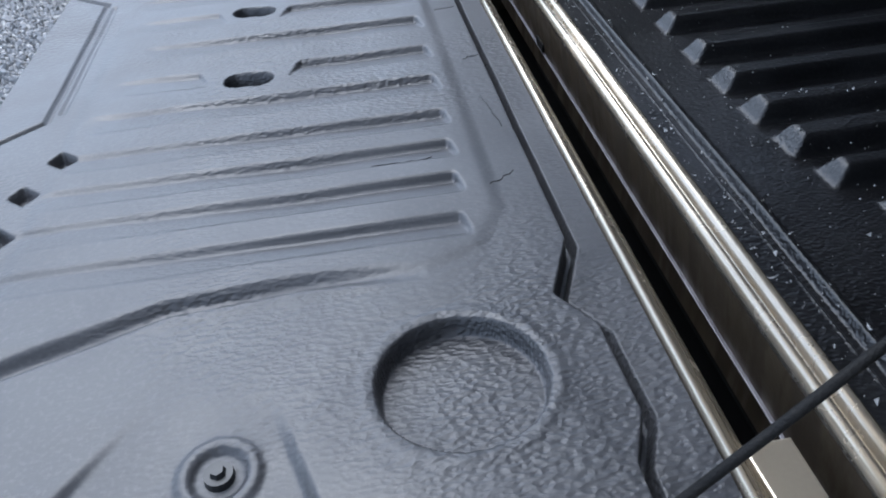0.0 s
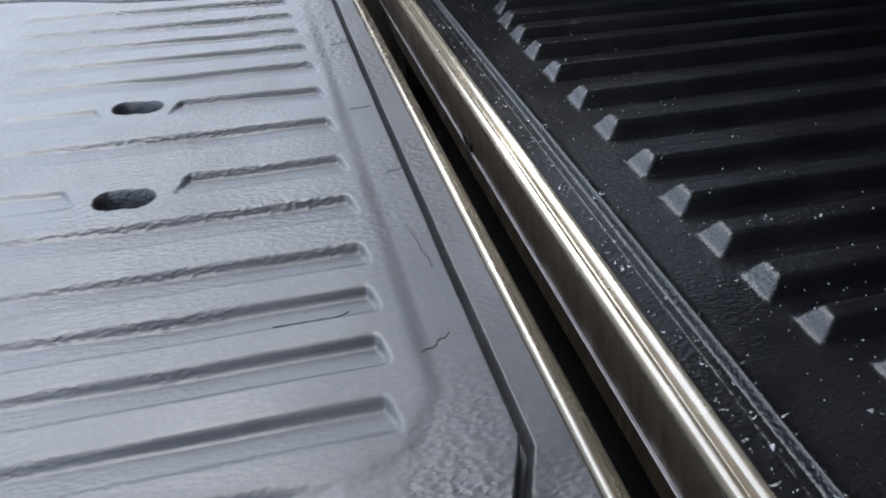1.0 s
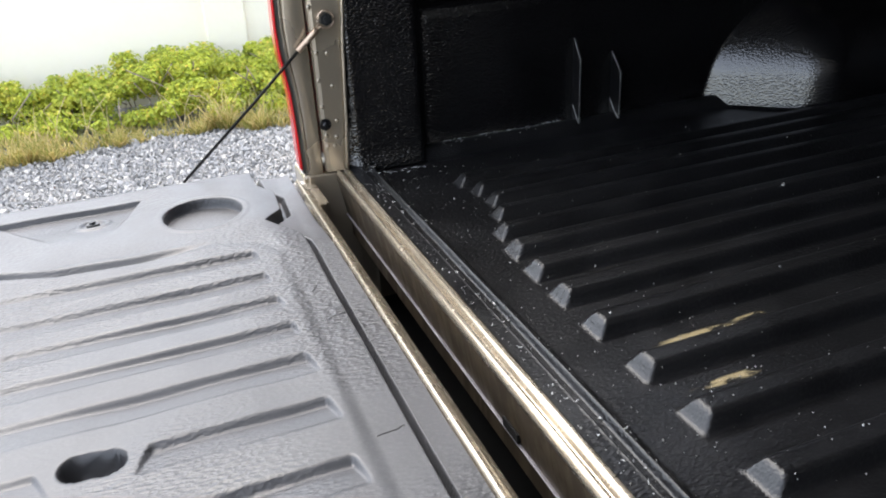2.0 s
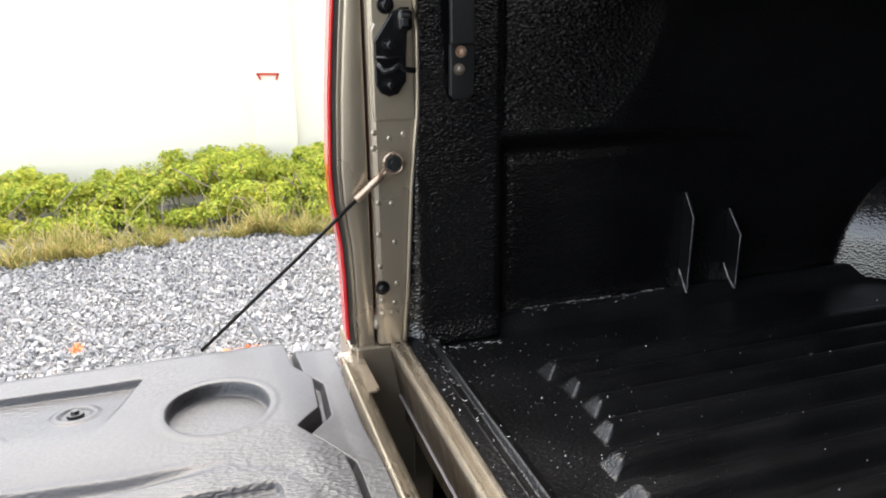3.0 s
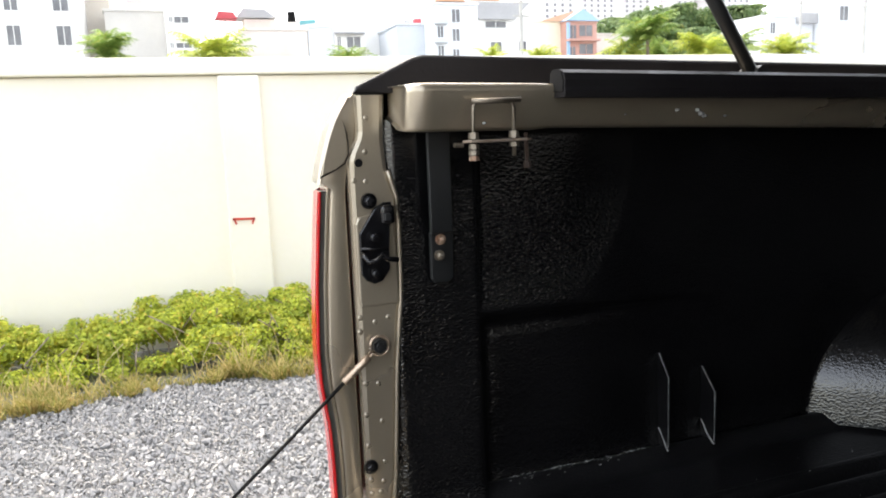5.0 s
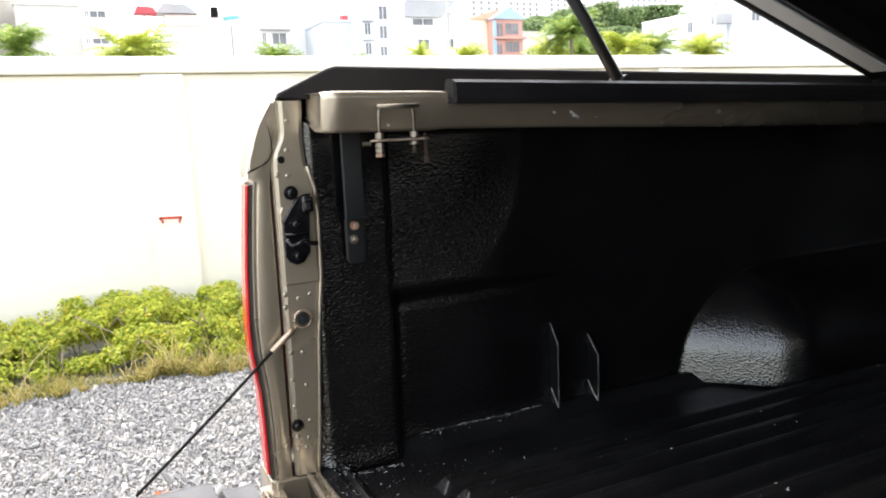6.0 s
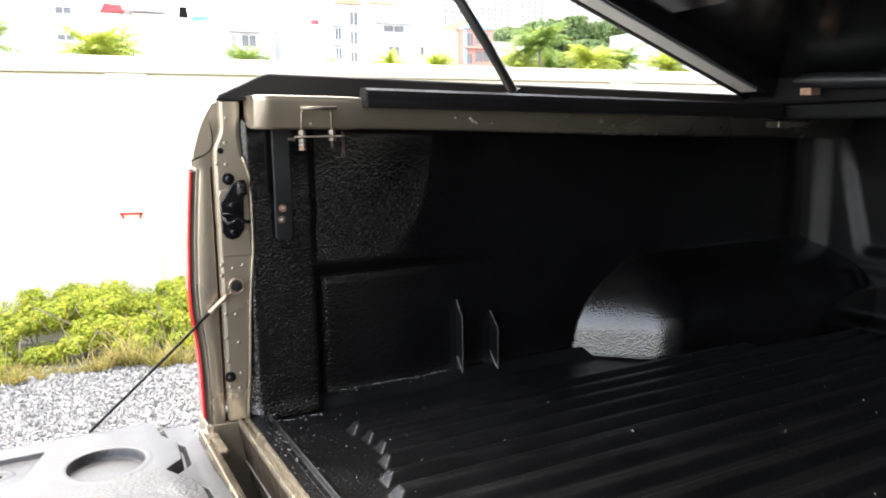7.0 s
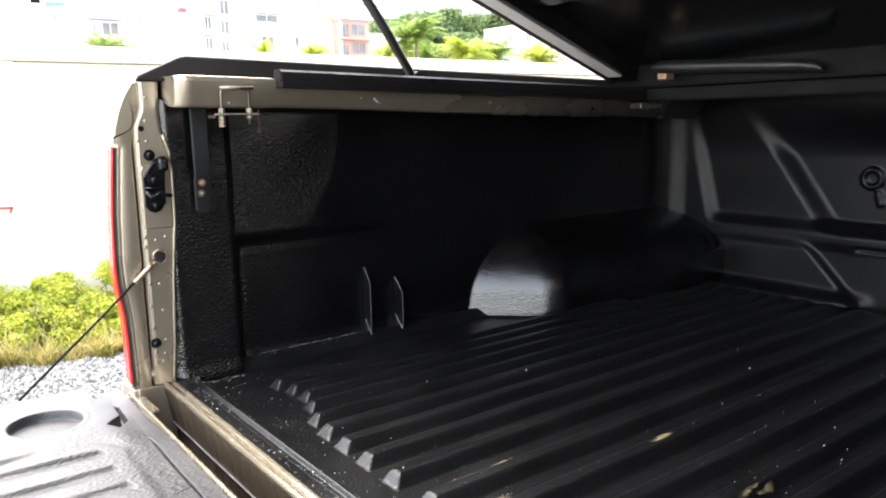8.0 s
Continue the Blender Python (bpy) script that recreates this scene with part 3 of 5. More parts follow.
part("sheet_roof", prism(bmesh.new(), [(17.6, 14.9), (19.9, 15.2), (19.7, 15.6), (17.9, 15.5)], "y", 98.8, 102), TEAL, teal_shed)
small_house = house(21.4, 25.1, 95, 13.9, 9, WHITE, [(21.6, 22.0, 11.3, 13.0), (22.8, 24.5, 11.7, 13.0)], "small white house with grey canopy")
part("canopy", block(21.2, 25.0, 94.2, 95, 13.3, 13.5, bev=0.03), ROOF_GREY, small_house)
part("upper_room", block(22.3, 25.0, 98, 101, 14.2, 15.6), WHITE, small_house)
house(25.2, 30.9, 100, 16.7, 9, WHITE, [], "blank white house wall")
clutter_house = house(28.4, 33.1, 92, 14.0, 9, BLUEGREY, [], "blue-grey house with roof clutter")
for rx, rw, rh, mt in ((28.7, 0.9, 0.8, PINKISH), (29.9, 0.6, 0.5, ROOF_GREY), (31.2, 1.6, 0.7, UMBRELLA_RED)):
    part("roof_clutter", block(rx, rx + rw, 93, 94, 14.32, 14.32 + rh, bev=0.05), mt, clutter_house)
balcony_house = house(32.0, 37.6, 88, 15.9, 9, PALEBLUE, [(34.2, 35.2, 13.9, 15.4), (34.2, 35.1, 11.7, 13.1), (34.2, 35.0, 9.6, 10.7), (32.3, 33.0, 12.1, 13.4), (32.3, 33.0, 9.8, 11.1)], "tall narrow pale house with balconies")
part("gable_roof", prism(bmesh.new(), [(32.2, 16.3), (36.0, 16.3), (33.6, 18.6)], "y", 87.8, 92), ROOF_ORANGE, balcony_house, "orange tiled gable")
for bz in (9.2, 11.4, 13.6):
    part("balcony", block(31.6, 33.4, 87.1, 88, bz, bz + 0.5, bev=0.03), BLUEGREY, balcony_house)
gable_house = house(37.8, 48.8, 96, 15.9, 9, WHITE, [(42.1, 45.1, 14.4, 15.2), (42.8, 44.4, 11.1, 12.5), (39.3, 40.0, 10.8, 12.3), (47.0, 48.1, 11.3, 12.6), (39.5, 40.0, 14.0, 14.9)], "white house with grey pitched roof and dormer")
part("pitched_roof", prism(bmesh.new(), [(38.2, 17.6), (48.6, 17.6), (46.2, 15.4), (41.0, 15.4)], "y", 95.4, 99), ROOF_GREY, gable_house, "grey pitched roof")
part("upper_storey", block(37.9, 47.6, 99.2, 104, 16.2, 18.4), WHITE, gable_house)
part("orange_ridge", block(41.5, 46.0, 99.0, 103, 18.45, 18.9, bev=0.1), ROOF_ORANGE, gable_house)
yellow_house = house(60.5, 68.8, 120, 18.6, 9, YELLOWISH, [], "yellow house with orange tiled roof")
part("tiled_roof", prism(bmesh.new(), [(63.0, 18.8), (69.4, 18.8), (69.4, 20.6)], "y", 119.5, 128), ROOF_ORANGE, yellow_house)
red_house = house(66.9, 72.9, 118, 18.3, 6, BRICKRED, [(69.4, 72.0, 16.1, 17.9), (69.4, 72.1, 13.1, 14.8), (67.6, 68.8, 15.6, 17.9), (67.5, 68.6, 12.6, 14.3)], "narrow red and blue house with a gable")
part("gable", prism(bmesh.new(), [(66.6, 18.62), (73.2, 18.62), (69.9, 20.6)], "y", 117.4, 123), BLUE_TRIM, red_house, "blue gable")
for bz in (12.2, 15.2):
    part("balcony", block(66.8, 73.0, 116.8, 118, bz, bz + 0.35, bev=0.03), BRICKRED, red_house)
part("corner_column", block(66.9, 67.4, 117.6, 117.99, 0, 18.3), BLUE_TRIM, red_house)
house(76.5, 86.3, 128, 17.6, 9, BEIGE, [(80.0, 81.9, 13.2, 14.7)], "low beige house with one window")
modern = house(88.7, 99.0, 96, 16.3, 9, PALEBLUE, [(90.4, 91.3, 13.9, 15.5)], "modern pale house with dark roof band")
part("dark_band", block(95.5, 101.5, 95.2, 97, 15.4, 17.0, bev=0.05), ROOF_GREY, modern)
house(99.2, 129.7, 92, 21.3, 9, PALEBLUE, [(100.1, 101.8, 15.4, 17.5), (115.7, 117.3, 13.2, 14.9)], "long pale blue building")


def tower(x0, x1, y, top):
    ob = thing("apartment_tower", ((x0 + x1) / 2, y, 0), "far white apartment tower in haze", "tower", "far towers")
    part("wall", block(x0, x1, y, y + 20, 0, top), TOWER, ob)
    wins = bmesh.new()
    n = max(3, int((x1 - x0) / 5))
    for i in range(n):
        cx = x0 + (i + 0.5) * (x1 - x0) / n
        for k in range(8, int(top / 3.4)):
            box(wins, cx - 0.8, cx + 0.8, y - 0.15, y - 0.02, k * 3.4, k * 3.4 + 1.7)
    tagged(part("window_grid", wins, HAZY_GLASS, ob), kind="stuff")


for dims in ((222.8, 244.0, 420, 123), (273.1, 298.6, 460, 136), (319.1, 342.0, 480, 143), (349.6, 364.0, 460, 139), (368.8, 404.6, 450, 138)):
    tower(*dims)


def palm(x, y, crown, reach, height, mat, seed):
    g = np.random.default_rng(seed)
    ob = thing("palm", (x, y, 0), "feathery palm tree behind the wall", "palm", "palms behind the wall")
    part("trunk", tube(bmesh.new(), [(x, y, 0), (x + 0.08, y, crown * 0.5), (x, y, crown)], 0.13, 9), TRUNK, ob)
    P, F = [], []
    for i in range(46):
        a, up = g.uniform(0, 6.28), g.uniform(0.05, 1.5)
        L = 0.95 * reach * g.uniform(0.75, 1.15)
        pts = []
        for s in np.linspace(0, 1, 13):
            out = L * s * math.cos(up * (1 - 0.45 * s))
            pts.append(np.array([x + math.cos(a) * out, y + math.sin(a) * out, crown + L * (math.sin(up) * s * 1.45 - 0.70 * s * s)]))
        side = np.array([-math.sin(a), math.cos(a), 0.0])
        for k in range(1, 13):
            d = pts[k] - pts[k - 1]
            w = L * 0.30 * math.sin(0.25 + 2.7 * k / 13)
            for sgn in (1, -1):
                for off in (0.0, 0.5):
                    b = pts[k - 1] + d * off
                    tip = b + side * sgn * w * g.uniform(0.8, 1.1) + d * 0.9 + np.array([0, 0, -w * g.uniform(0.2, 0.7)])
                    i0 = len(P)
                    P += [b, b + d * 0.45, tip]
                    F.append([i0, i0 + 1, i0 + 2])
    soup("fronds", P, F, mat, ob)


for x, y, crown, reach, mat in ((-2.6, 50, 6.0, 2.3, PALM), (3.3, 50, 5.6, 2.9, PALM_YELLOW), (4.3, 52, 5.9, 2.2, PALM), (12.0, 50, 5.4, 1.9, PALM), (13.2, 51, 5.2, 1.4, PALM), (17.9, 50, 5.2, 1.1, PALM),
                                (22.4, 50, 5.3, 1.8, PALM_YELLOW), (26.0, 50, 5.3, 1.9, PALM_YELLOW), (35.3, 50, 7.2, 2.9, PALM), (33.9, 51, 5.7, 2.3, PALM_YELLOW), (37.6, 52, 5.8, 2.2, PALM),
                                (40.4, 50, 6.0, 2.9, PALM_YELLOW), (44.2, 51, 6.1, 2.9, PALM), (48.7, 50, 5.9, 2.8, PALM_YELLOW)):
    palm(x, y, crown + 0.15, reach, 0, mat, int(x * 7) + 100)


def tree(x, y, top, r, seed):
    g = np.random.default_rng(seed)
    ob = thing("tree", (x, y, 0), "broad green tree in the distance", "tree", "far trees")
    bm = tube(bmesh.new(), [(x, y, 0), (x, y, top * 0.4), (x + 0.5, y, top * 0.6)], 0.35, 8)
    for q in range(5):
        a = q * 1.26
        tube(bm, [(x, y, top * 0.42), (x + math.cos(a) * r * 0.6, y + math.sin(a) * r * 0.6, top * 0.75)], 0.16, 6)
    part("trunk", bm, TRUNK, ob)
    k = 5200
    lobes = g.normal(0, 1, (16, 3)) * np.array([r * 0.42, r * 0.42, top * 0.13]) + np.array([x, y, top * 0.80])
    c = lobes[g.integers(0, 16, k)]
    d = g.normal(0, 1, (k, 3))
    d /= np.linalg.norm(d, axis=1, keepdims=True)
    c = c + d * np.array([r * 0.42, r * 0.42, top * 0.15]) * g.uniform(0.6, 1.0, (k, 1))
    c[:, 2] = np.minimum(c[:, 2], top)
    P, F = leaf_cloud(c, d + np.array([0, 0, 0.4]), g.uniform(0.40, 0.85, k), g)
    soup("crown", P, F, TREE_GREEN, ob)


for k, (tx, ty, tt, tr) in enumerate(((107, 165, 25.5, 7), (114, 170, 27, 8), (121, 172, 29, 8), (128, 168, 29.5, 8), (135, 170, 29, 8), (142, 172, 28.5, 8), (149, 170, 30, 8), (156, 174, 30, 9), (110, 158, 21, 7), (125, 160, 22.5, 8), (140, 160, 23, 8), (150, 160, 23, 8))):
    tree(tx, ty, tt, tr, 50 + k)


def pole(x, y, top):
    ob = thing("utility_pole", (x, y, 0), "grey concrete utility pole with cross arms", "pole", "utility poles")
    part("shaft", rod(bmesh.new(), (x, y, 0), (x, y, top), 0.2, 0.13, 12), CONCRETE, ob)
    for z in (top - 1.0, top - 5.0, top - 6.2):
        part("cross_arm", block(x - 0.8, x + 0.8, y - 0.06, y + 0.06, z, z + 0.12), CONCRETE, ob)


pole(31.6, 64, 17.2)
pole(70.3, 70, 20.0)
pole(73.3, 64, 18.7)

umbrella = thing("parasol", (8.3, 95, 0), "red canvas parasol over the roof terrace", "parasol")
part("pole", rod(bmesh.new(), (8.3, 95, 0), (8.3, 95, 15.0), 0.09), CONCRETE, umbrella)
part("canopy", prism(bmesh.new(), [(7.1, 14.9), (9.6, 14.9), (9.2, 15.6), (7.5, 15.7)], "y", 93.8, 96.2), UMBRELLA_RED, umbrella)


# ---- the pickup truck ----
truck = thing("pickup_truck", (0.7, 0, 0), "bronze pickup truck with its tailgate let down", "pickup truck")

# outline of the rear corner: the lamp's edge and the post's inner edge, by height
ZO = [0.78, 0.80, 0.89, 0.93, 0.96, 0.984, 1.02, 1.10, 1.16, 1.212, 1.237, 1.274, 1.298, 1.316]
XO = [-0.046, -0.046, -0.047, -0.0485, -0.052, -0.055, -0.0562, -0.0525, -0.0475, -0.0425, -0.037, -0.0255, -0.0125, 0.002]
ZI = [0.78, 0.83, 0.87, 1.0, 1.05, 1.075, 1.10, 1.19, 1.205, 1.225, 1.26, 1.312]
XI = [0.022, 0.025, 0.029, 0.037, 0.042, 0.045, 0.046, 0.047, 0.043, 0.037, 0.034, 0.037]


def outer_x(z):
    return np.interp(z, ZO, XO)


def inner_x(z):
    return np.interp(z, ZI, XI)


def column(za, zb, xa, xb, y0, y1, s, cham=0.003, step=0.008):
    """An upright pressed strip between two outlines; y0 faces the bed."""
    bm = bmesh.new()
    rings = []
    for z in np.arange(za, zb + step * 0.5, step):
        a, b = float(xa(z)), float(xb(z))
        c = min(cham, (b - a) * 0.3)
        rings.append([bm.verts.new((x, y * s, z)) for x, y in ((a, y1), (a, y0 + c), (a + c * 0.3, y0 + c * 0.3), (a + c, y0), (b - c, y0), (b - c * 0.3, y0 + c * 0.3), (b, y0 + c), (b, y1))])
    for A, B in zip(rings, rings[1:]):
        for j in range(8):
            bm.faces.new((A[j], A[(j + 1) % 8], B[(j + 1) % 8], B[j]))
    bm.faces.new(rings[0])
    bm.faces.new(rings[-1])
    return bm


def bolt(name, x, y, z, r, s, mat, parent, proud=0.006):
    """A flanged bolt head that faces the bed's middle."""
    bm = bmesh.new()
    rod(bm, (x, y * s, z), (x, (y - 0.0025) * s, z), r, r * 0.94, 20)
    rod(bm, (x, (y - 0.0025) * s, z), (x, (y - proud) * s, z), r * 0.66, r * 0.58, 18)
    rod(bm, (x, (y - proud) * s, z), (x, (y - proud - 0.0012) * s, z), r * 0.58, r * 0.40, 18)
    rod(bm, (x, (y - proud - 0.0012) * s, z), (x, (y - proud - 0.0028) * s, z), r * 0.26, r * 0.20, 6)
    return part(name, bm, mat, parent)


def sunk(x):
    """How far the bed rail and all on it have dropped towards the cab."""
    return 0.0235 * max(0.0, x - 0.08)


def rear_corner(s):
    """Post, tail lamp, latch and tailgate cable of one side (s: 1 far, -1 near)."""
    band = column(0.80, 1.312, lambda z: outer_x(z) + (0.014 if z < 1.213 else 0.002), lambda z: -0.012 + 0.02 * sstep(1.2, 1.30, z), 0.650, 0.70, s)
    post = part("corner_post", band, GOLD, truck, "bronze painted corner post with spot welds", True)
    face = column(0.806, 1.308, lambda z: -0.009 + 0.012 * sstep(1.235, 1.27, z), inner_x, 0.6425, 0.69, s, 0.0065)
    for x, z in ((0.011, 1.248), (-0.003, 1.217), (0.010, 1.215), (0.012, 1.086), (-0.005, 1.060), (0.012, 1.053), (0.028, 1.057), (-0.006, 1.043), (-0.003, 0.981), (0.012, 0.979),
                 (-0.004, 0.943), (0.014, 0.933), (-0.004, 0.905), (0.015, 0.882), (-0.003, 0.862), (0.012, 0.858), (-0.003, 0.845), (0.008, 0.845), (0.014, 1.285)):
        rod(face, (x, 0.6428 * s, z), (x, 0.6415 * s, z), 0.0036, 0.0018, 12)
    part("inner_panel", face, GOLD, post, "", False)
    part("post_lip", tube(bmesh.new(), [(float(inner_x(z)) - 0.0012, 0.6418 * s, z) for z in np.arange(0.806, 1.236, 0.010)], 0.0026, 10), GOLD, post, "rolled inner lip of the post", True)
    seam = [(-0.012, 1.2365), (-0.0075, 1.246), (-0.0072, 1.259), (-0.0095, 1.274), (-0.0135, 1.287), (-0.0095, 1.300), (-0.004, 1.309)]
    rim = [(float(outer_x(z)) + 0.0015, z) for z in (1.309, 1.295, 1.28, 1.262, 1.24, 1.2235)]
    part("quarter_cap", prism(bmesh.new(), seam + rim + [(-0.0225, 1.2305)], "y", 0.6462 * s, 0.655 * s, 0.0012), GOLD, post)
    part("cap_seam", prism(bmesh.new(), [(x + 0.0016, z + 0.0004 - 0.0012 * (z < 1.24)) for x, z in seam] + rim[:-1] + [(-0.040, 1.2205), (-0.0215, 1.2288)], "y", 0.6488 * s, 0.657 * s), RUBBER, post)
    pocket = prism(bmesh.new(), [(-0.006, 1.168), (-0.002, 1.176), (0.012, 1.178), (0.041, 1.178), (0.042, 1.072), (-0.004, 1.072), (-0.006, 1.08)], "y", 0.6395 * s, 0.646 * s, 0.0025)
    part("latch_pocket", pocket, GOLD, post)
    part("post_backing", block(0.0, 0.075, 0.692 * s, 0.699 * s, 0.785, 1.30), VOID, post)
    part("post_foot", block(-0.036, 0.032, 0.644 * s, 0.70 * s, 0.60, 0.803, bev=0.002), GOLD, post)
    bolt("bolt", 0.012, 0.642, 1.193, 0.0095, s, GLOSS_BLACK, post, 0.008)
    bolt("bolt", -0.003, 0.642, 0.879, 0.0088, s, GLOSS_BLACK, post, 0.007)
    # proud black disc paints the shade of an open hole
    part("plug_hole_shade", rod(bmesh.new(), (0.003, 0.6427 * s, 1.236), (0.003, 0.6405 * s, 1.236), 0.0048, 0.0042, 14), VOID, post)
    latch = part("latch", prism(bmesh.new(), [(-0.003, 1.157), (0.016, 1.185), (0.027, 1.191), (0.036, 1.191), (0.036, 1.168), (0.031, 1.165), (0.031, 1.115), (0.022, 1.102), (0.012, 1.099), (0.003, 1.103), (-0.003, 1.112)], "y", 0.634 * s, 0.6393 * s, 0.0015), GLOSS_BLACK, truck, "black tailgate latch plate")
    for z in (1.153, 1.112):
        bolt("bolt", 0.013, 0.634, z, 0.0085, s, GLOSS_BLACK, latch, 0.009)
    part("striker", tube(bmesh.new(), [(-0.001, 0.632 * s, 1.136), (0.0, 0.624 * s, 1.133), (0.003, 0.621 * s, 1.127), (0.012, 0.620 * s, 1.128), (0.019, 0.620 * s, 1.134), (0.024, 0.620 * s, 1.129), (0.037, 0.620 * s, 1.127)], 0.0032, 12), GLOSS_BLACK, latch, "bent black striker rod", True)
    part("latch_rib", tube(bmesh.new(), [(-0.002, 0.632 * s, 1.141), (0.010, 0.630 * s, 1.140), (0.020, 0.630 * s, 1.1405), (0.029, 0.632 * s, 1.139)], 0.0018, 8), GLOSS_BLACK, latch, "", True)
    part("catch", block(0.021, 0.036, 0.622 * s, 0.634 * s, 1.1675, 1.1885, bev=0.0035, seg=3), GLOSS_BLACK, latch, "", True)
    part("catch_tongue", block(0.0235, 0.0305, 0.618 * s, 0.624 * s, 1.172, 1.180, bev=0.001), SATIN_BLACK, latch)
    # tail lamp, wrapped round the outer corner
    zs = np.arange(0.812, 1.213, 0.012)
    plan = ((0.0, 0.653), (-0.0, 0.660), (0.003, 0.675), (0.012, 0.70), (0.035, 0.722), (0.10, 0.732))
    lamp = sheet("tail_lamp", np.array([[(outer_x(z) + px + (0.016 if s < 0 else 0.0), py * s, z) for px, py in plan] for z in zs]), RED, truck, "red tail lamp lens", flip=s > 0)
    if s > 0:
        part("lamp_edge", column(0.814, 1.208, lambda z: outer_x(z) + 0.0006, lambda z: outer_x(z) + 0.0038, 0.6505, 0.68, s, 0.001), RED, lamp)
    part("lamp_gap", column(0.806, 1.208, lambda z: outer_x(z) + 0.0040, lambda z: outer_x(z) + 0.0105, 0.654, 0.69, s, 0.001), LAMP_GREY, lamp)
    part("lamp_frame", column(0.804, 1.212, lambda z: outer_x(z) + 0.0097, lambda z: outer_x(z) + 0.0138, 0.653, 0.69, s, 0.001), GOLD, lamp)
    zq = np.arange(1.214, 1.313, 0.008)
    sheet("quarter_panel", np.array([[(outer_x(z) + px, py * s, z) for px, py in ((0.002, 0.6495), (-0.001, 0.653), (0.0, 0.660), (0.003, 0.675), (0.012, 0.70), (0.035, 0.722), (0.14, 0.732))] for z in zq]), GOLD, truck, flip=s > 0)
    part("lower_corner", block(-0.043, 0.06, 0.654 * s, 0.728 * s, 0.45, 0.803, bev=0.006), GOLD, truck)
    side = block(0.05, 1.56, 0.701 * s, 0.732 * s, 0.42, 1.30, bev=0.015)
    part("bed_side", side, GOLD, truck)
    # cable from post to tailgate
    eye, foot = Vector((0.014, 0.636 * s, 1.026)), Vector((-0.211, 0.662 * s, 0.822))
    d = (foot - eye).normalized()
    cable = part("tailgate_cable", tube(bmesh.new(), [eye + d * 0.05, eye + d * 0.15 - Vector((0, 0, 0.0015)), foot], 0.0021, 10), SHEATH, truck, "black sheathed tailgate cable", True)
    part("ferrule", tube(bmesh.new(), [eye + d * 0.018, eye + d * 0.026, eye + d * 0.056, eye + d * 0.058], 0.0044, 12), COPPER, cable, "crimped copper ferrule", True)
    part("eyelet", tube(bmesh.new(), [eye + d * 0.022] + [eye + Vector((0.0115 * math.cos(a), 0, 0.0115 * math.sin(a))) for a in np.arange(3.9, 3.9 + 6.1, 0.35)] + [eye + d * 0.022], 0.0017, 8), COPPER, cable, "", True)
    eb = rod(bmesh.new(), (0.014, 0.6425 * s, 1.026), (0.014, 0.633 * s, 1.026), 0.0092, 0.0085, 6)
    rod(eb, (0.014, 0.633 * s, 1.026), (0.014, 0.631 * s, 1.026), 0.0045, 0.004, 14)
    part("eye_bolt", eb, SATIN_BLACK, cable)
    # hinge plate at the tailgate's end
    hp = bmesh.new()
    ya, yb = (0.563, 0.668) if s > 0 else (-0.66, -0.563)
    xa = -0.052 if s > 0 else -0.037
    prism(hp, [(xa, ya + 0.004), (xa + 0.004, ya), (xa + 0.020, ya), (xa + 0.025, ya + 0.005), (xa + 0.024, yb), (xa - 0.004, yb)], "z", 0.786, 0.7905, 0.0014)
    box(hp, xa + 0.001, xa + 0.006, ya + 0.004, yb, 0.765, 0.787, bev=0.0015)
    part("hinge_cover", hp, GOLD, truck, "pale bronze hinge cover plate")
    # upper rail with its cap
    rail = bmesh.new()
    pts = [(0.5585, 1.2685), (0.5560, 1.2715), (0.5530, 1.3075), (0.5535, 1.3125), (0.557, 1.3165), (0.66, 1.3185), (0.66, 1.285), (0.585, 1.268), (0.564, 1.267)]
    rings = []
    for x, w, k, lean in ((0.046, 0.042, 0.86, 0.1), (0.0395, 0.022, 0.93, 0.1), (0.040, 0.012, 0.97, 0.11), (0.045, 0.004, 0.99, 0.12), (0.054, 0.0, 1.0, 0.12), (0.064, 0.0, 1.0, 0.12), (0.16, 0.0, 1.0, 0.18), (0.178, 0.0, 1.0, 0.2), (0.205, 0.004, 0.95, 0.25), (0.40, 0.008, 0.98, 0.5), (0.7, 0.012, 1.09, 0.7), (1.42, 0.012, 1.22, 0.7)):
        rings.append([rail.verts.new((x, (min(py + w + lean * (1.309 - pz), 0.66)) * s, 1.309 - (1.309 - pz) * k - sunk(x))) for py, pz in pts])
    for A, B in zip(rings, rings[1:]):
        for j in range(len(pts)):
            rail.faces.new((A[j], A[(j + 1) % len(pts)], B[(j + 1) % len(pts)], B[j]))
    rail.faces.new(rings[0])
    rail.faces.new(rings[-1])
    part("bed_rail", rail, GOLD, truck, "bronze bed rail", True)
    if s > 0:
        for k, (x, z, r) in enumerate(((0.372, 1.291, 0.0022), (0.402, 1.290, 0.003), (0.408, 1.286, 0.0034), (0.414, 1.283, 0.0028), (0.445, 1.282, 0.0015), (0.30, 1.288, 0.0013), (0.120, 1.284, 0.0016))):
            yy = 0.5532 + (0.006 + 0.45 * (1.309 - z) if x > 0.2 else 0.16 * (1.309 - z))
            z -= 0.010
            part("paint_chip", rod(bmesh.new(), (x, yy + 0.004, z), (x + 0.001, yy - 0.0012, z), r, r * 0.5, 7), CHIP_AND_GLINT, truck)
    cap = bmesh.new()
    prism(cap, [(0.000, 1.3125), (0.004, 1.320), (0.070, 1.350), (0.082, 1.353), (1.45, 1.353), (1.45, 1.3115), (0.05, 1.3115)], "y", 0.640 * s, 0.735 * s, 0.004)
    for v in cap.verts:
        if v.co.x < 0.2:
            v.co.x += 0.25 * (abs(v.co.y) - 0.640)
        v.co.z -= sunk(v.co.x)
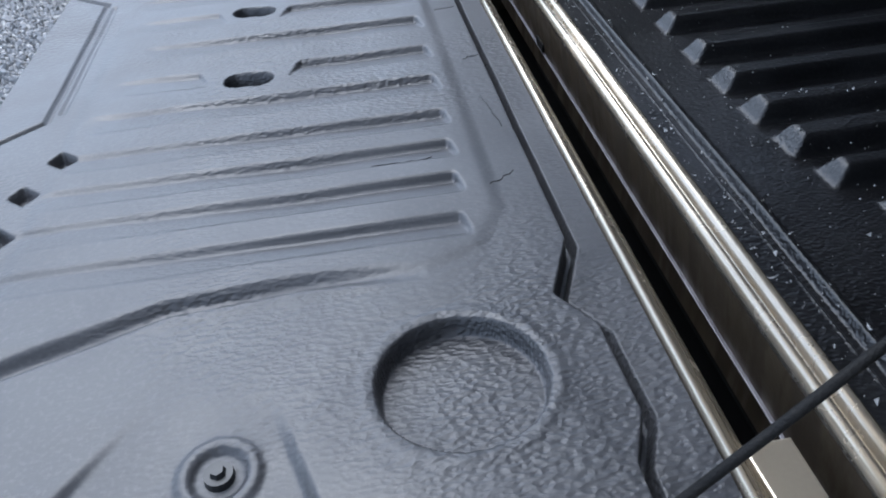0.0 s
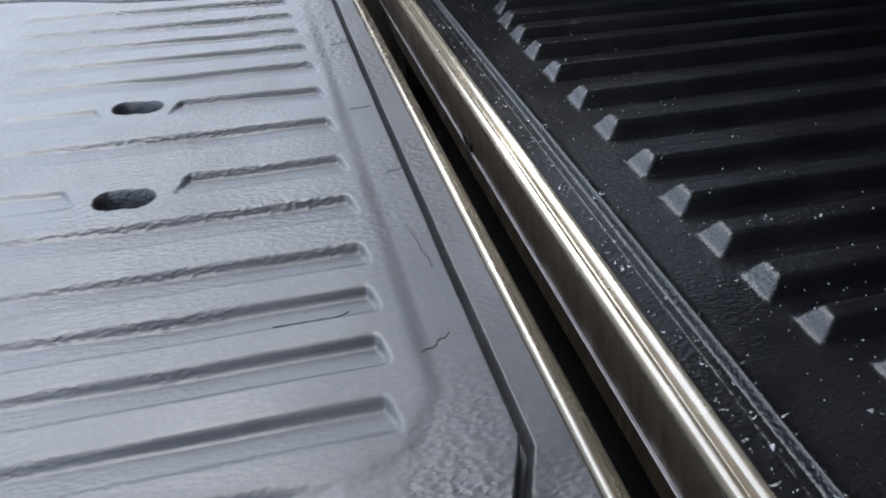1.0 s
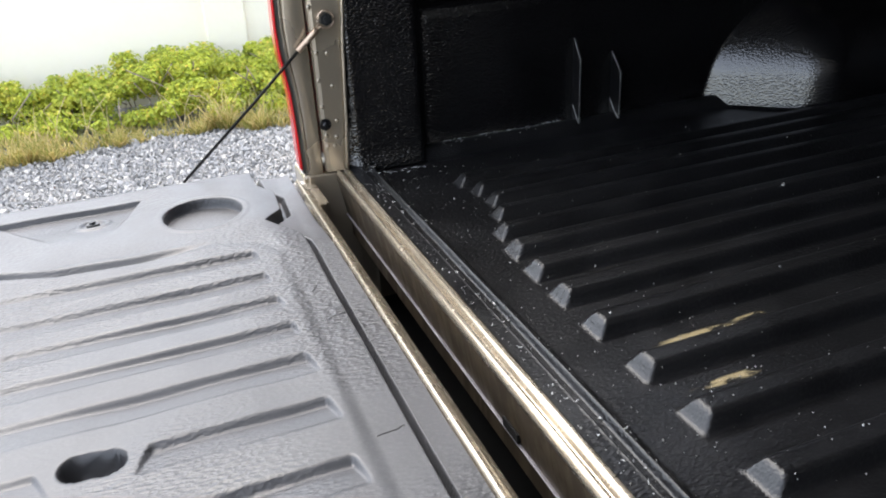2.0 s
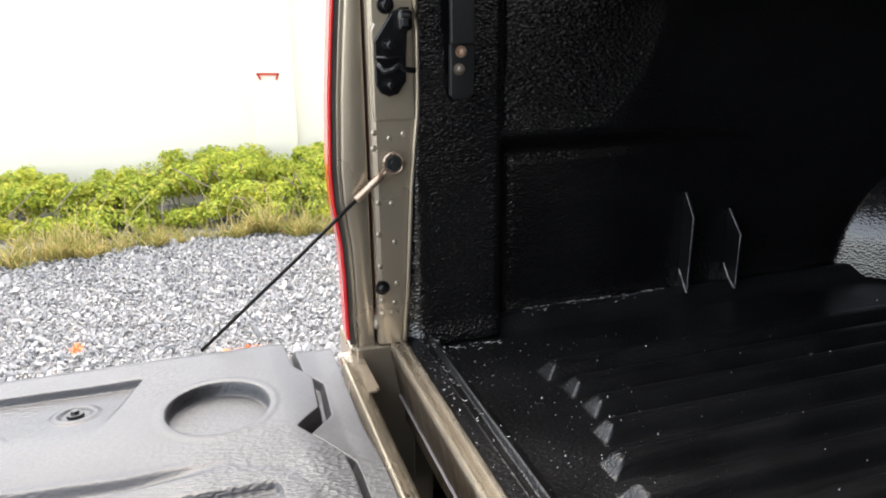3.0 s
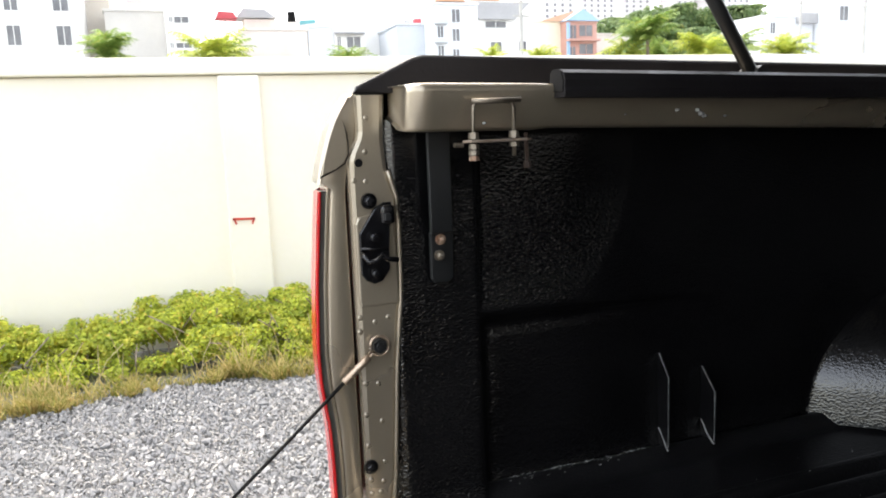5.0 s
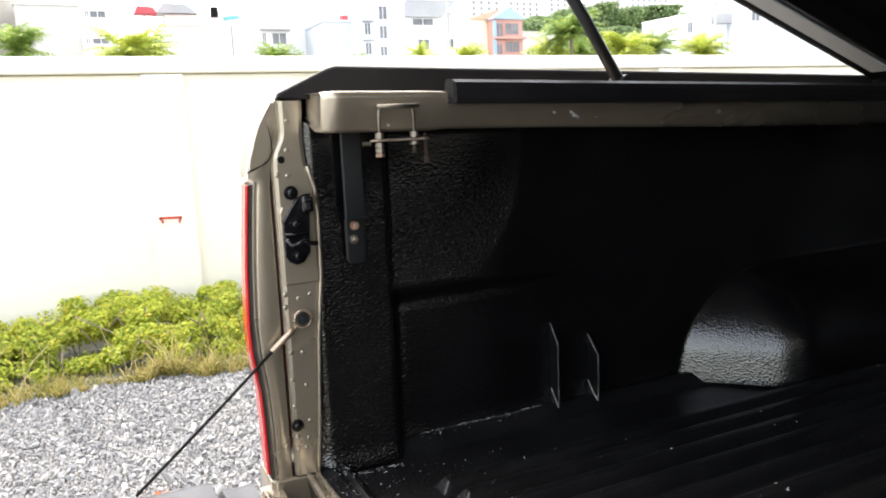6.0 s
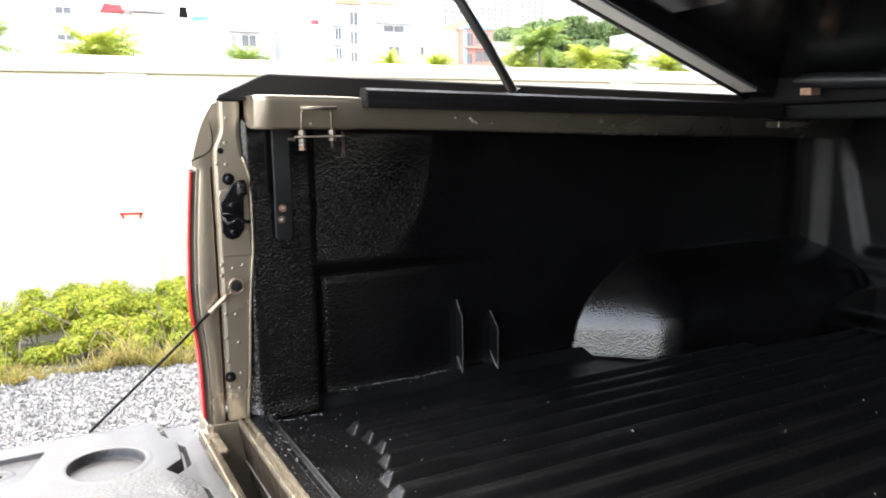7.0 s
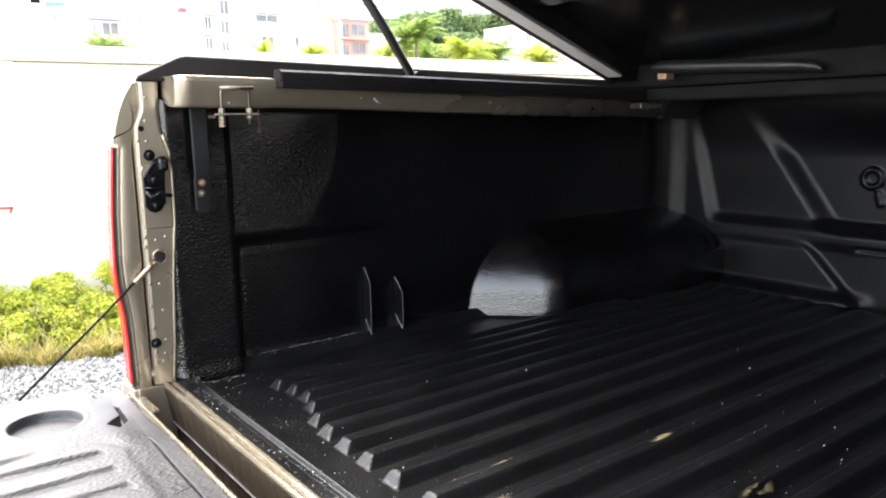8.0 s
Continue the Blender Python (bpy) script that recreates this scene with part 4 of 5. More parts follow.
    part("rail_cap", cap, CAP_BLACK, truck, "black plastic rail cap")


for side_sign in (1, -1):
    rear_corner(side_sign)

# sill across the bed's end and the dark gap below
sill = [(0.020, 0.700), (0.020, 0.728), (0.0150, 0.734), (0.0045, 0.7955), (0.0255, 0.7960), (0.05, 0.79), (0.05, 0.70)]
# the gap's shade on this face is put into its dark paint
part("bed_sill", prism(bmesh.new(), sill, "y", -0.642, 0.642), SHADED_DIRTY_BRONZE, truck, "dirty bronze pressed sill, darkened for the gap's shade")
bead = [(0.0042, 0.7962), (0.0034, 0.8020), (0.0042, 0.8064), (0.0064, 0.8082), (0.0090, 0.8080), (0.0106, 0.8058), (0.0118, 0.8022), (0.0132, 0.8008), (0.0146, 0.8022), (0.0160, 0.8056), (0.0180, 0.8078), (0.0205, 0.8084), (0.0232, 0.8075), (0.0258, 0.8035), (0.0265, 0.7975)]
part("sill_bead", prism(bmesh.new(), bead, "y", -0.641, 0.641), LIT_BRONZE, truck, "bright bronze rolled top of the sill", True)
part("sill_flange", block(0.0116, 0.0160, -0.64, 0.64, 0.7352, 0.7368, bev=0.0006), FLANGE, truck)
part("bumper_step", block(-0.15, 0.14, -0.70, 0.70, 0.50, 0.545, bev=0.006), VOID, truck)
# black block laid in the gap to give it its deep shade
part("gap_shade_floor", block(-0.049, 0.018, -0.665, 0.665, 0.60, 0.63, bev=0.002), VOID, truck)
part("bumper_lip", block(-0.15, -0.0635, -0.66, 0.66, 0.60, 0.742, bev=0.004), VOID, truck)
# black sliver on the sill paints a slot's shaded opening
part("drain_slot_shade", block(0.0105, 0.0150, 0.055, 0.085, 0.739, 0.749, bev=0.0004), VOID, truck)
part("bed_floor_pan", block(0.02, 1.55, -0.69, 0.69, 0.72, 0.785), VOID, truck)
part("bed_front", block(1.475, 1.55, -0.70, 0.70, 0.72, 1.30, bev=0.01), GOLD, truck)
part("cab_back", block(1.58, 2.9, -0.80, 0.80, 0.45, 1.42, bev=0.03), GOLD, truck)
part("chassis", block(0.10, 2.9, -0.45, 0.45, 0.42, 0.70, bev=0.02), VOID, truck)
for wx in (0.98,):
    for s in (1, -1):
        wheel = part("wheel", rod(bmesh.new(), (wx, 0.50 * s, 0.37), (wx, 0.70 * s, 0.37), 0.20, None, 28), STEEL, truck, "steel wheel")
        ty = bmesh.new()
        rod(ty, (wx, 0.49 * s, 0.37), (wx, 0.69 * s, 0.37), 0.37, None, 40)
        part("tyre", ty, TYRE, wheel)


# ---- tailgate ----
gate = part("tailgate", block(-0.572, -0.062, -0.662, 0.662, 0.742, 0.768, bev=0.008), GOLD, truck, "bronze tailgate lying flat")
edge_profile = [(-0.0625, 0.745), (-0.0625, 0.8120), (-0.0615, 0.8148), (-0.0595, 0.8156), (-0.0576, 0.8138), (-0.0562, 0.8100), (-0.0545, 0.8072), (-0.0522, 0.8062), (-0.0500, 0.8040), (-0.0478, 0.7985), (-0.0462, 0.7950), (-0.0440, 0.7935), (-0.0412, 0.7905), (-0.0375, 0.7840), (-0.0340, 0.7765), (-0.0312, 0.7690), (-0.0300, 0.7600), (-0.0330, 0.7500)]
part("gate_edge", prism(bmesh.new(), edge_profile, "y", -0.61, 0.61), LIT_BRONZE, gate, "bronze folded edge", True)

GROOVES = [-0.008 + s * d for s, d in ((-1, 0.365), (-1, 0.313), (-1, 0.264), (-1, 0.212), (-1, 0.147), (-1, 0.079), (1, 0.0), (1, 0.077), (1, 0.147), (1, 0.210), (1, 0.266), (1, 0.320), (1, 0.376))]
SLOTS = ((-0.3185, -0.098), (-0.3205, 0.080))


def gate_height(X, Y):
    H = 0.0009 * waves(X, Y, 0.16, 4)
    for gy in GROOVES:
        a = abs(gy + 0.004)
        xr, xl = -0.139 - 0.014 * (a / 0.37) ** 2, -0.438 - 0.05 * min(1, a / 0.33)
        w = 0.0195 if a < 0.18 else 0.0155
        v = Y - gy
        c = v + 0.45 * w
        # steep far wall, a floor that climbs gently to the near edge
        near, far = gy - 0.45 * w - 0.0065, gy + 1.0 * w
        rise = np.clip((Y - near) / (far - 0.0078 - near), 0, 1)
        g = np.where(Y > far - 0.0078, sstep(far, far - 0.0078, Y), 0.30 * sstep(0.0, 0.10, rise) + 0.70 * rise ** 1.4)
        g = g * sstep(xr + 0.0020, xr - 0.0025, X + 0.2 * np.abs(c)) * sstep(xl - 0.008, xl + 0.022, X - 0.3 * np.abs(v))
        for sx, sy in SLOTS:
            if abs(gy - sy) < 0.03:
                g = g * sstep(0.046, 0.051, np.abs(X - sx) - (Y - sy) * 0.4 + 0.010)
        H = H - (0.0025 + 0.0036 * sstep(-0.44, -0.24, X)) * g
    for px, py in ((-0.467, 0.209), (-0.485, 0.258), (-0.490, 0.312)):
        pit = np.abs(X - px + 0.25 * (Y + py)) / 0.0125 + np.abs(Y + py) / 0.0145
        H -= 0.011 * sstep(1.05, 0.75, pit)
    for sx, sy in SLOTS:
        H = np.minimum(H, -0.024 * sstep(0.0150, 0.0105, to_line(X, Y, [(sx - 0.0095, sy + 0.0005), (sx + 0.0095, sy - 0.0015)])))
    for s in (-1, 1):
        curve = [(-0.190, 0.417 * s), (-0.27, 0.412 * s), (-0.353, 0.418 * s), (-0.45, 0.452 * s), (-0.52, 0.462 * s)]
        H -= 0.007 * (0.5 + 0.5 * np.cos(np.pi * np.clip(to_line(X, Y, curve) / 0.0105, 0, 1))) * sstep(-0.190, -0.30, X) ** 0.4
        d = np.hypot(X + 0.182, Y - 0.512 * s)
        H -= 0.014 * sstep(0.0485, 0.0462, d)
        H += 0.0007 * sstep(0.060, 0.054, d) * sstep(0.048, 0.054, d)
        trap = inside(X, Y, [(-0.350, 0.492 * s), (-0.290, 0.492 * s), (-0.256, 0.600 * s), (-0.430, 0.600 * s)])
        H -= 0.0075 * sstep(-0.004, 0.004, trap) * sstep(0.490, 0.590, np.abs(Y))
        d = np.hypot(X + 0.312, Y - 0.547 * s)
        H += 0.0022 * sstep(0.024, 0.019, d) - 0.0035 * sstep(0.0165, 0.012, d)
    rim = np.interp(np.abs(Y), [0.0, 0.405, 0.456, 0.487, 0.552, 0.582, 0.66], [-0.0945, -0.0935, -0.1150, -0.0965, -0.0940, -0.1070, -0.1090])
    past = X - rim
    H -= 0.0095 * sstep(-0.0008, 0.0014, past) + 0.0095 * sstep(0.0, 0.0014, past) * sstep(0.0095, 0.0040, past)
    H -= 0.004 * sstep(0.0045, 0.0015, to_line(X, Y, [(-0.55, -0.176), (-0.532, -0.162), (-0.499, -0.134), (-0.501, 0.164), (-0.55, 0.205)]))
    H -= 0.002 * sstep(0.004, 0.0015, to_line(X, Y, [(-0.488, -0.12), (-0.490, 0.150)]))
    e = np.minimum(X + 0.566, 0.668 - np.abs(Y))
    H -= 0.056 * (1 - sstep(0.0, 0.015, e)) ** 2
    H += 0.0012 * sstep(-0.006, 0.008, inside(X, Y, [(-0.128, -0.36), (-0.128, 0.36), (-0.150, 0.40), (-0.22, 0.425), (-0.47, 0.44), (-0.47, -0.44), (-0.22, -0.425), (-0.150, -0.40)]))
    H += 0.02 * np.clip(X + 0.0835, 0, 1)
    return H - 0.016 * (1 - sstep(0.0, 0.0026, -0.0612 - X))


gate_liner = thing("tailgate_liner", (-0.31, 0, 0.806), "grey-black grained plastic liner with moulded grooves on the open tailgate", "tailgate liner")
gate_x = np.concatenate([np.linspace(-0.566, -0.132, 310), np.linspace(-0.130, -0.0612, 130)])
fine_y = np.arange(0.402, 0.640, 0.00125)
gate_y = np.concatenate([[-0.668, -0.662, -0.655, -0.648], -fine_y[::-1], np.linspace(-0.400, 0.400, 392), fine_y, [0.648, 0.655, 0.662, 0.668]])
gx, gy = np.meshgrid(gate_x, gate_y, indexing="ij")


def settle(X, Y, Z):
    """The liner's free end has crept off the gate and lifted a little."""
    in_from_rim = sstep(-0.080, -0.125, X)
    return X - 0.016 * sstep(0.37, 0.47, Y) * (0.3 + 0.7 * in_from_rim), Y - 0.020 * sstep(0.56, 0.668, Y), Z + 0.010 * sstep(0.25, 0.52, Y) * (0.35 + 0.65 * in_from_rim)


sheet("liner_panel", np.stack(settle(gx, gy, 0.8205 + gate_height(gx, gy)), -1), GATE_PLASTIC, gate_liner)
for s in (-1, 1):
    cx, cy, cz = [float(v) for v in settle(np.array(-0.312), np.array(0.547 * s), np.array(0.810))]
    scr = bmesh.new()
    rod(scr, (cx, cy, cz), (cx, cy, cz + 0.0085), 0.0085, 0.0075, 18)
    rod(scr, (cx, cy, cz + 0.0085), (cx, cy, cz + 0.0115), 0.0045, 0.0035, 6)
    part("liner_screw", scr, SATIN_BLACK, gate_liner, "small dark fixing screw")


for x, y, dx, dy in ((-0.118, 0.205, 0.022, 0.006), (-0.121, 0.022, 0.030, 0.004), (-0.112, -0.112, 0.024, 0.012), (-0.110, -0.19, 0.006, -0.055), (-0.116, 0.262, 0.010, 0.02), (-0.215, -0.285, 0.05, 0.004), (-0.13, -0.33, 0.02, 0.012)):
    wob = np.random.default_rng(int(1000 + y * 900))
    pts = []
    for k in range(9):
        px, py = x + dx * k / 8 + wob.normal(0, 0.0008), y + dy * k / 8 + wob.normal(0, 0.0012)
        pts.append((px, py, 0.8205 + float(gate_height(np.array([[px]]), np.array([[py]]))[0, 0]) + 0.0001))
    part("scratch", tube(bmesh.new(), pts, 0.00045, 6), RUBBER, gate_liner, "fine dark scratch")


# ---- bed liner ----
RIBS = ((-0.53, 0.158), (-0.487, 0.166), (-0.443, 0.168), (-0.398, 0.155), (-0.346, 0.135), (-0.295, 0.127), (-0.239, 0.124), (-0.179, 0.123), (-0.113, 0.123), (-0.037, 0.123))
bed_liner = thing("bed_liner", (0.75, 0, 0.786), "black ribbed plastic bed liner with dust and scrapes", "bed liner")


def floor_height(X, Y):
    H = 0.0005 * waves(X, Y, 0.2, 6)
    for ry, rx in RIBS:
        for s in (1, -1):
            w = 0.0145 if abs(ry) < 0.3 else 0.0115
            across = sstep(w + 0.005, w - 0.006, np.abs(Y - ry * s))
            along = sstep(-0.0075, 0.0085, X - rx) * sstep(1.39, 1.35, X)
            H = np.maximum(H, 0.0160 * np.minimum(across, along))
    H += 0.0125 * sstep(0.072, 0.056, X)
    H -= 0.0060 * sstep(0.0430, 0.0455, X) * sstep(0.0575, 0.0525, X)
    H += 0.0008 * np.exp(-((X - 0.0428) / 0.0012) ** 2) + 0.0012 * np.exp(-((X - 0.0585) / 0.0028) ** 2)
    wall = np.abs(Y) - 0.645
    H += 0.02 * sstep(-0.015, 0.025, wall) ** 2
    return H + 0.03 * sstep(1.40, 1.45, X) ** 2


fx = np.concatenate([np.arange(0.0255, 0.070, 0.0010), np.arange(0.071, 0.20, 0.0022), np.linspace(0.20, 1.34, 90), np.linspace(1.35, 1.445, 14)])
bx, by = np.meshgrid(fx, np.linspace(-0.672, 0.672, 520), indexing="ij")
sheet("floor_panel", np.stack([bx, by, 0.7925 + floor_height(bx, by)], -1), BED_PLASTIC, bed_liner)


def wall_offset(X, Z):
    """How far the side liner stands from the bed's middle."""
    Y = 0.684 - 0.0008 * waves(X, Z, 0.2, 9)
    column_form = sstep(0.168, 0.142, X)
    pad = np.minimum(sstep(0.54, 0.26, X), sstep(1.018, 1.046, Z) * (0.62 + 0.38 * np.clip((1.30 - Z) / 0.25, 0, 1) ** 2.6))
    Y -= 0.038 * np.maximum(column_form, 0.93 * pad)
    Y -= 0.004 * sstep(1.012, 1.006, Z) * sstep(0.150, 0.180, X) * sstep(0.40, 0.30, X)
    # wheel arch: a slanting rear face that turns into a long flank under a rounded top
    slant = (X - 0.700) - 0.25 * (Z - 0.80) - 5.5 * np.clip(Z - 0.845, 0, 1) ** 2
    wide = 0.150 + 0.085 * sstep(0.95, 1.40, X)
    cap = wide * (1.0 - np.clip((Z - 0.79) / 0.20, 0, 1) ** 3.0)
    k = 0.035
    h = np.clip(0.5 + 0.5 * (cap - slant) / k, 0, 1)
    arch = cap + (slant - cap) * h - k * h * (1 - h)
    Y -= np.clip(arch, 0, 0.2)
    Y -= 0.006 * sstep(0.835, 0.80, Z) ** 2 * sstep(0.70, 0.62, X)
    return Y + 0.006 * sstep(0.046, 0.030, X)


for s in (1, -1):
    sx, sz = np.meshgrid(np.concatenate([np.arange(0.026, 0.40, 0.004), np.linspace(0.405, 0.66, 40), np.arange(0.665, 0.95, 0.005), np.linspace(0.955, 1.45, 50)]), np.linspace(0.797, 1.282, 110), indexing="ij")
    sx = np.where(sx < 0.06, 0.06 - (0.06 - sx) * (0.059 - inner_x(sz)) / 0.034, sx)
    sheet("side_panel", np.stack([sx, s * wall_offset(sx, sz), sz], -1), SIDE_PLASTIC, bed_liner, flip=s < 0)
    for fx0, ztop, out in ((0.433, 0.945, 0.023), (0.507, 0.915, 0.030)):
        fin = prism(bmesh.new(), [(0.690 * s, 0.80), (0.683 * s, 0.803), ((0.684 - out) * s, 0.806), ((0.684 - out) * s, ztop - 0.030), (0.682 * s, ztop), (0.690 * s, ztop)], "x", fx0 - 0.002, fx0 + 0.002, 0.0006)
        part("divider_rib", fin, FRONT_PLASTIC, bed_liner, "upright divider rib")
        # thin pale tubes paint the light caught along the rib's edges
        edges = tube(bmesh.new(), [(fx0 - 0.0015, 0.6822 * s, ztop), (fx0 - 0.0015, (0.6838 - out) * s, ztop - 0.030), (fx0 - 0.0015, (0.6838 - out) * s, 0.812)], 0.0006, 6)
        part("edge_highlight", edges, CHIP_AND_GLINT, bed_liner, "pale highlight painted along the divider rib's edge")
        edges = tube(bmesh.new(), [(fx0 - 0.0015, 0.6815 * s, 0.835), (fx0 - 0.0020, 0.668 * s, 0.818), (fx0 - 0.0015, (0.6835 - out) * s, 0.807)], 0.0014, 6)
        part("edge_highlight", edges, CHIP_AND_GLINT, bed_liner, "pale highlight painted along the divider rib's edge")


def front_offset(Y, Z):
    """The front liner: stepped panels that deepen towards the middle."""
    A = np.abs(Y)
    X = 1.420 + 0.001 * waves(Y, Z, 0.3, 11)
    band = sstep(0.950, 0.990, Z) * sstep(1.270, 1.130, Z)
    X -= 0.017 * sstep(0.612, 0.664, A)
    slope = (Z - 0.98) / 0.17
    X += 0.018 * band * sstep(0.020, -0.020, A - 0.538 - 0.042 * slope)
    X += 0.028 * band * sstep(0.029, -0.029, A - 0.243 - 0.122 * slope)
    low = sstep(0.940, 0.910, Z)
    X -= 0.010 * low
    X += 0.016 * low * sstep(0.013, -0.013, A - 0.150 - 0.084 * (Z - 0.80) / 0.088)
    X += 0.010 * sstep(0.006, 0.002, np.abs(Z - 0.928)) * sstep(0.165, 0.15, A)
    ring = np.hypot(A - 0.153, Z - 1.088)
    X -= 0.008 * sstep(0.027, 0.023, ring) * sstep(0.013, 0.017, ring)
    X -= 0.006 * sstep(0.008, 0.005, to_line(A, Z, [(0.138, 1.055), (0.132, 1.030)]))
    return X - 0.03 * sstep(0.84, 0.80, Z) ** 2 * sstep(0.10, 0.20, A)


py, pz = np.meshgrid(np.linspace(-0.69, 0.69, 300), np.linspace(0.797, 1.282, 130), indexing="ij")
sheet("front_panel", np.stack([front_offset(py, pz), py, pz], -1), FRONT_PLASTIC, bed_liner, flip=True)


# ---- tonneau lid, propped open ----
lid = thing("tonneau_lid", (1.14, 0, 1.31), "black hard tonneau lid propped open on gas struts", "tonneau cover")
SLOPE = math.atan(0.372)


def on_lid(u, y, w):
    """A place on the lid: u up its slope from the hinge, w square to its underside."""
    return (1.125 - u * math.cos(SLOPE) + w * math.sin(SLOPE), y, 1.3205 + u * math.sin(SLOPE) + w * math.cos(SLOPE))


def lid_box(bm, u0, u1, y0, y1, w0, w1, bev=0.0):
    m = Matrix.Translation(on_lid((u0 + u1) / 2, (y0 + y1) / 2, (w0 + w1) / 2)) @ Matrix.Rotation(SLOPE, 4, "Y") @ Matrix.Diagonal((u1 - u0, y1 - y0, w1 - w0, 1))
    vs = bmesh.ops.create_cube(bm, size=1.0, matrix=m)["verts"]
    if bev:
        bmesh.ops.bevel(bm, geom=list({e for v in vs for e in v.link_edges}), offset=bev, segments=3, profile=0.5, affect="EDGES")
    return bm


part("lid_shell", lid_box(bmesh.new(), 0.0, 1.34, -0.64, 0.64, 0.036, 0.062, 0.01), GLOSS_BLACK, lid, "", True)
for s in (1, -1):
    ya, yb = sorted((0.556 * s, 0.613 * s))
    part("side_rim", lid_box(bmesh.new(), 0.0, 1.34, ya, yb, 0.0, 0.046, 0.003), GLOSS_BLACK, lid, "glossy black lid rim")
    # strip added under the glossy rim, its sheen put into a pale colour
    ya, yb = sorted((0.568 * s, 0.608 * s))
    part("sheen_strip", lid_box(bmesh.new(), 0.04, 1.33, ya, yb, -0.004, -0.0005, 0.001), SHEEN_GREY, lid, "added grey strip for the bright band under the lid rim")
    part("rim_seal", tube(bmesh.new(), [on_lid(u, 0.626 * s, 0.010) for u in (0.0, 0.4, 0.9, 1.34)], 0.013, 12), RUBBER, lid, "black rubber bulb seal", True)
    ya, yb = sorted((0.614 * s, 0.64 * s))
    part("outer_rim", lid_box(bmesh.new(), 0.0, 1.34, ya, yb, 0.016, 0.046, 0.003), GLOSS_BLACK, lid)
    strut = part("gas_strut", tube(bmesh.new(), [(0.512, 0.600 * s, 1.318), (0.452, 0.600 * s, 1.406), (0.288, 0.600 * s, 1.624)], 0.0088, 12), SATIN_BLACK, lid, "black gas strut", True)
    part("strut_foot", rod(bmesh.new(), (0.514, 0.585 * s, 1.322), (0.514, 0.618 * s, 1.322), 0.011), SATIN_BLACK, strut)
    seal = prism(bmesh.new(), [(0.5345 * s, 1.301), (0.5330 * s, 1.308), (0.5345 * s, 1.3115), (0.5335 * s, 1.319), (0.5365 * s, 1.3265), (0.545 * s, 1.3305), (0.558 * s, 1.331), (0.566 * s, 1.327), (0.568 * s, 1.316), (0.566 * s, 1.301)], "x", 0.203, 1.13)
    for v in seal.verts:
        v.co.z -= sunk(v.co.x)
    strip = part("rubber_seal", seal, RUBBER, lid, "black rubber seal strip")
    # thin black plate on the seal's end paints the shade inside it
    part("bore_shade", prism(bmesh.new(), [(0.5375 * s, 1.304), (0.5365 * s, 1.316), (0.5395 * s, 1.3245), (0.547 * s, 1.3275), (0.558 * s, 1.328), (0.563 * s, 1.325), (0.565 * s, 1.316), (0.563 * s, 1.304)], "x", 0.2018, 0.2032), VOID, strip, "black plate painting the shaded hollow of the seal's end")
    part("hinge_bracket", block(1.12, 1.20, 0.535 * s, 0.57 * s, 1.256, 1.270, bev=0.003), STEEL, lid, "worn steel hinge bracket")
for u in (0.35, 0.75, 1.15):
    part("lid_stiffener", lid_box(bmesh.new(), u, u + 0.09, -0.57, 0.57, 0.022, 0.04, 0.008), GLOSS_BLACK, lid)
part("front_bar", block(1.14, 1.18, -0.66, 0.66, 1.272, 1.302, bev=0.006), VOID, lid)
part("front_shelf", block(1.135, 1.58, -0.66, 0.66, 1.304, 1.40, bev=0.008), VOID, lid)
grip = bmesh.new()
for k, (y, z0, z1) in enumerate(((0.500, 1.343, 1.352), (0.485, 1.334, 1.361), (0.46, 1.331, 1.363), (0.30, 1.325, 1.352), (0.15, 1.317, 1.343), (0.12, 1.315, 1.337), (0.105, 1.316, 1.326))):
    row = [grip.verts.new((x, y, z0 + (z1 - z0) * f)) for x, f in ((1.132, 0.0), (1.116, 0.02), (1.109, 0.22), (1.106, 0.55), (1.110, 0.85), (1.120, 1.0), (1.132, 1.0))]
    if k:
        for a in range(6):
            grip.faces.new((last[a], last[a + 1], row[a + 1], row[a]))
    last = row
part("lid_grip", grip, SATIN_BLACK, lid, "rounded black grip bar", True)
part("rusty_bracket", block(1.085, 1.115, 0.44, 0.465, 1.318, 1.332, bev=0.002), RUSTY, lid, "rusty hinge bracket")

# clamp on the rail
clamp = thing("rail_clamp", (0.13, 0.545, 1.255), "steel clamp bolted under the bed rail", "clamp")
part("u_bolt", tube(bmesh.new(), [(0.102, 0.546, 1.237), (0.102, 0.545, 1.291), (0.105, 0.545, 1.295), (0.111, 0.545, 1.296), (0.140, 0.545, 1.2955), (0.146, 0.545, 1.294), (0.148, 0.545, 1.289), (0.148, 0.546, 1.239)], 0.0022, 10), STEEL, clamp, "", True)
part("top_bar", tube(bmesh.new(), [(0.1005, 0.544, 1.2965), (0.1555, 0.544, 1.297)], 0.0028, 10), STEEL, clamp, "", True)
part("clamp_plate", prism(bmesh.new(), [(0.092, 0.552), (0.096, 0.538), (0.158, 0.535), (0.166, 0.540), (0.168, 0.550), (0.160, 0.558), (0.100, 0.566)], "z", 1.2545, 1.2570, 0.0007), TARNISH, clamp, "tarnished steel clamp plate")
for x, zs in ((0.102, ((1.258, 1.265), (1.2475, 1.253), (1.2415, 1.2465), (1.236, 1.2405))), (0.148, ((1.258, 1.265), (1.249, 1.2535)))):
    for z0, z1 in zs:
        part("nut", rod(bmesh.new(), (x, 0.546, z0), (x, 0.546, z1), 0.0056, 0.0052, 6), RUSTY if z1 < 1.246 else STEEL, clamp)
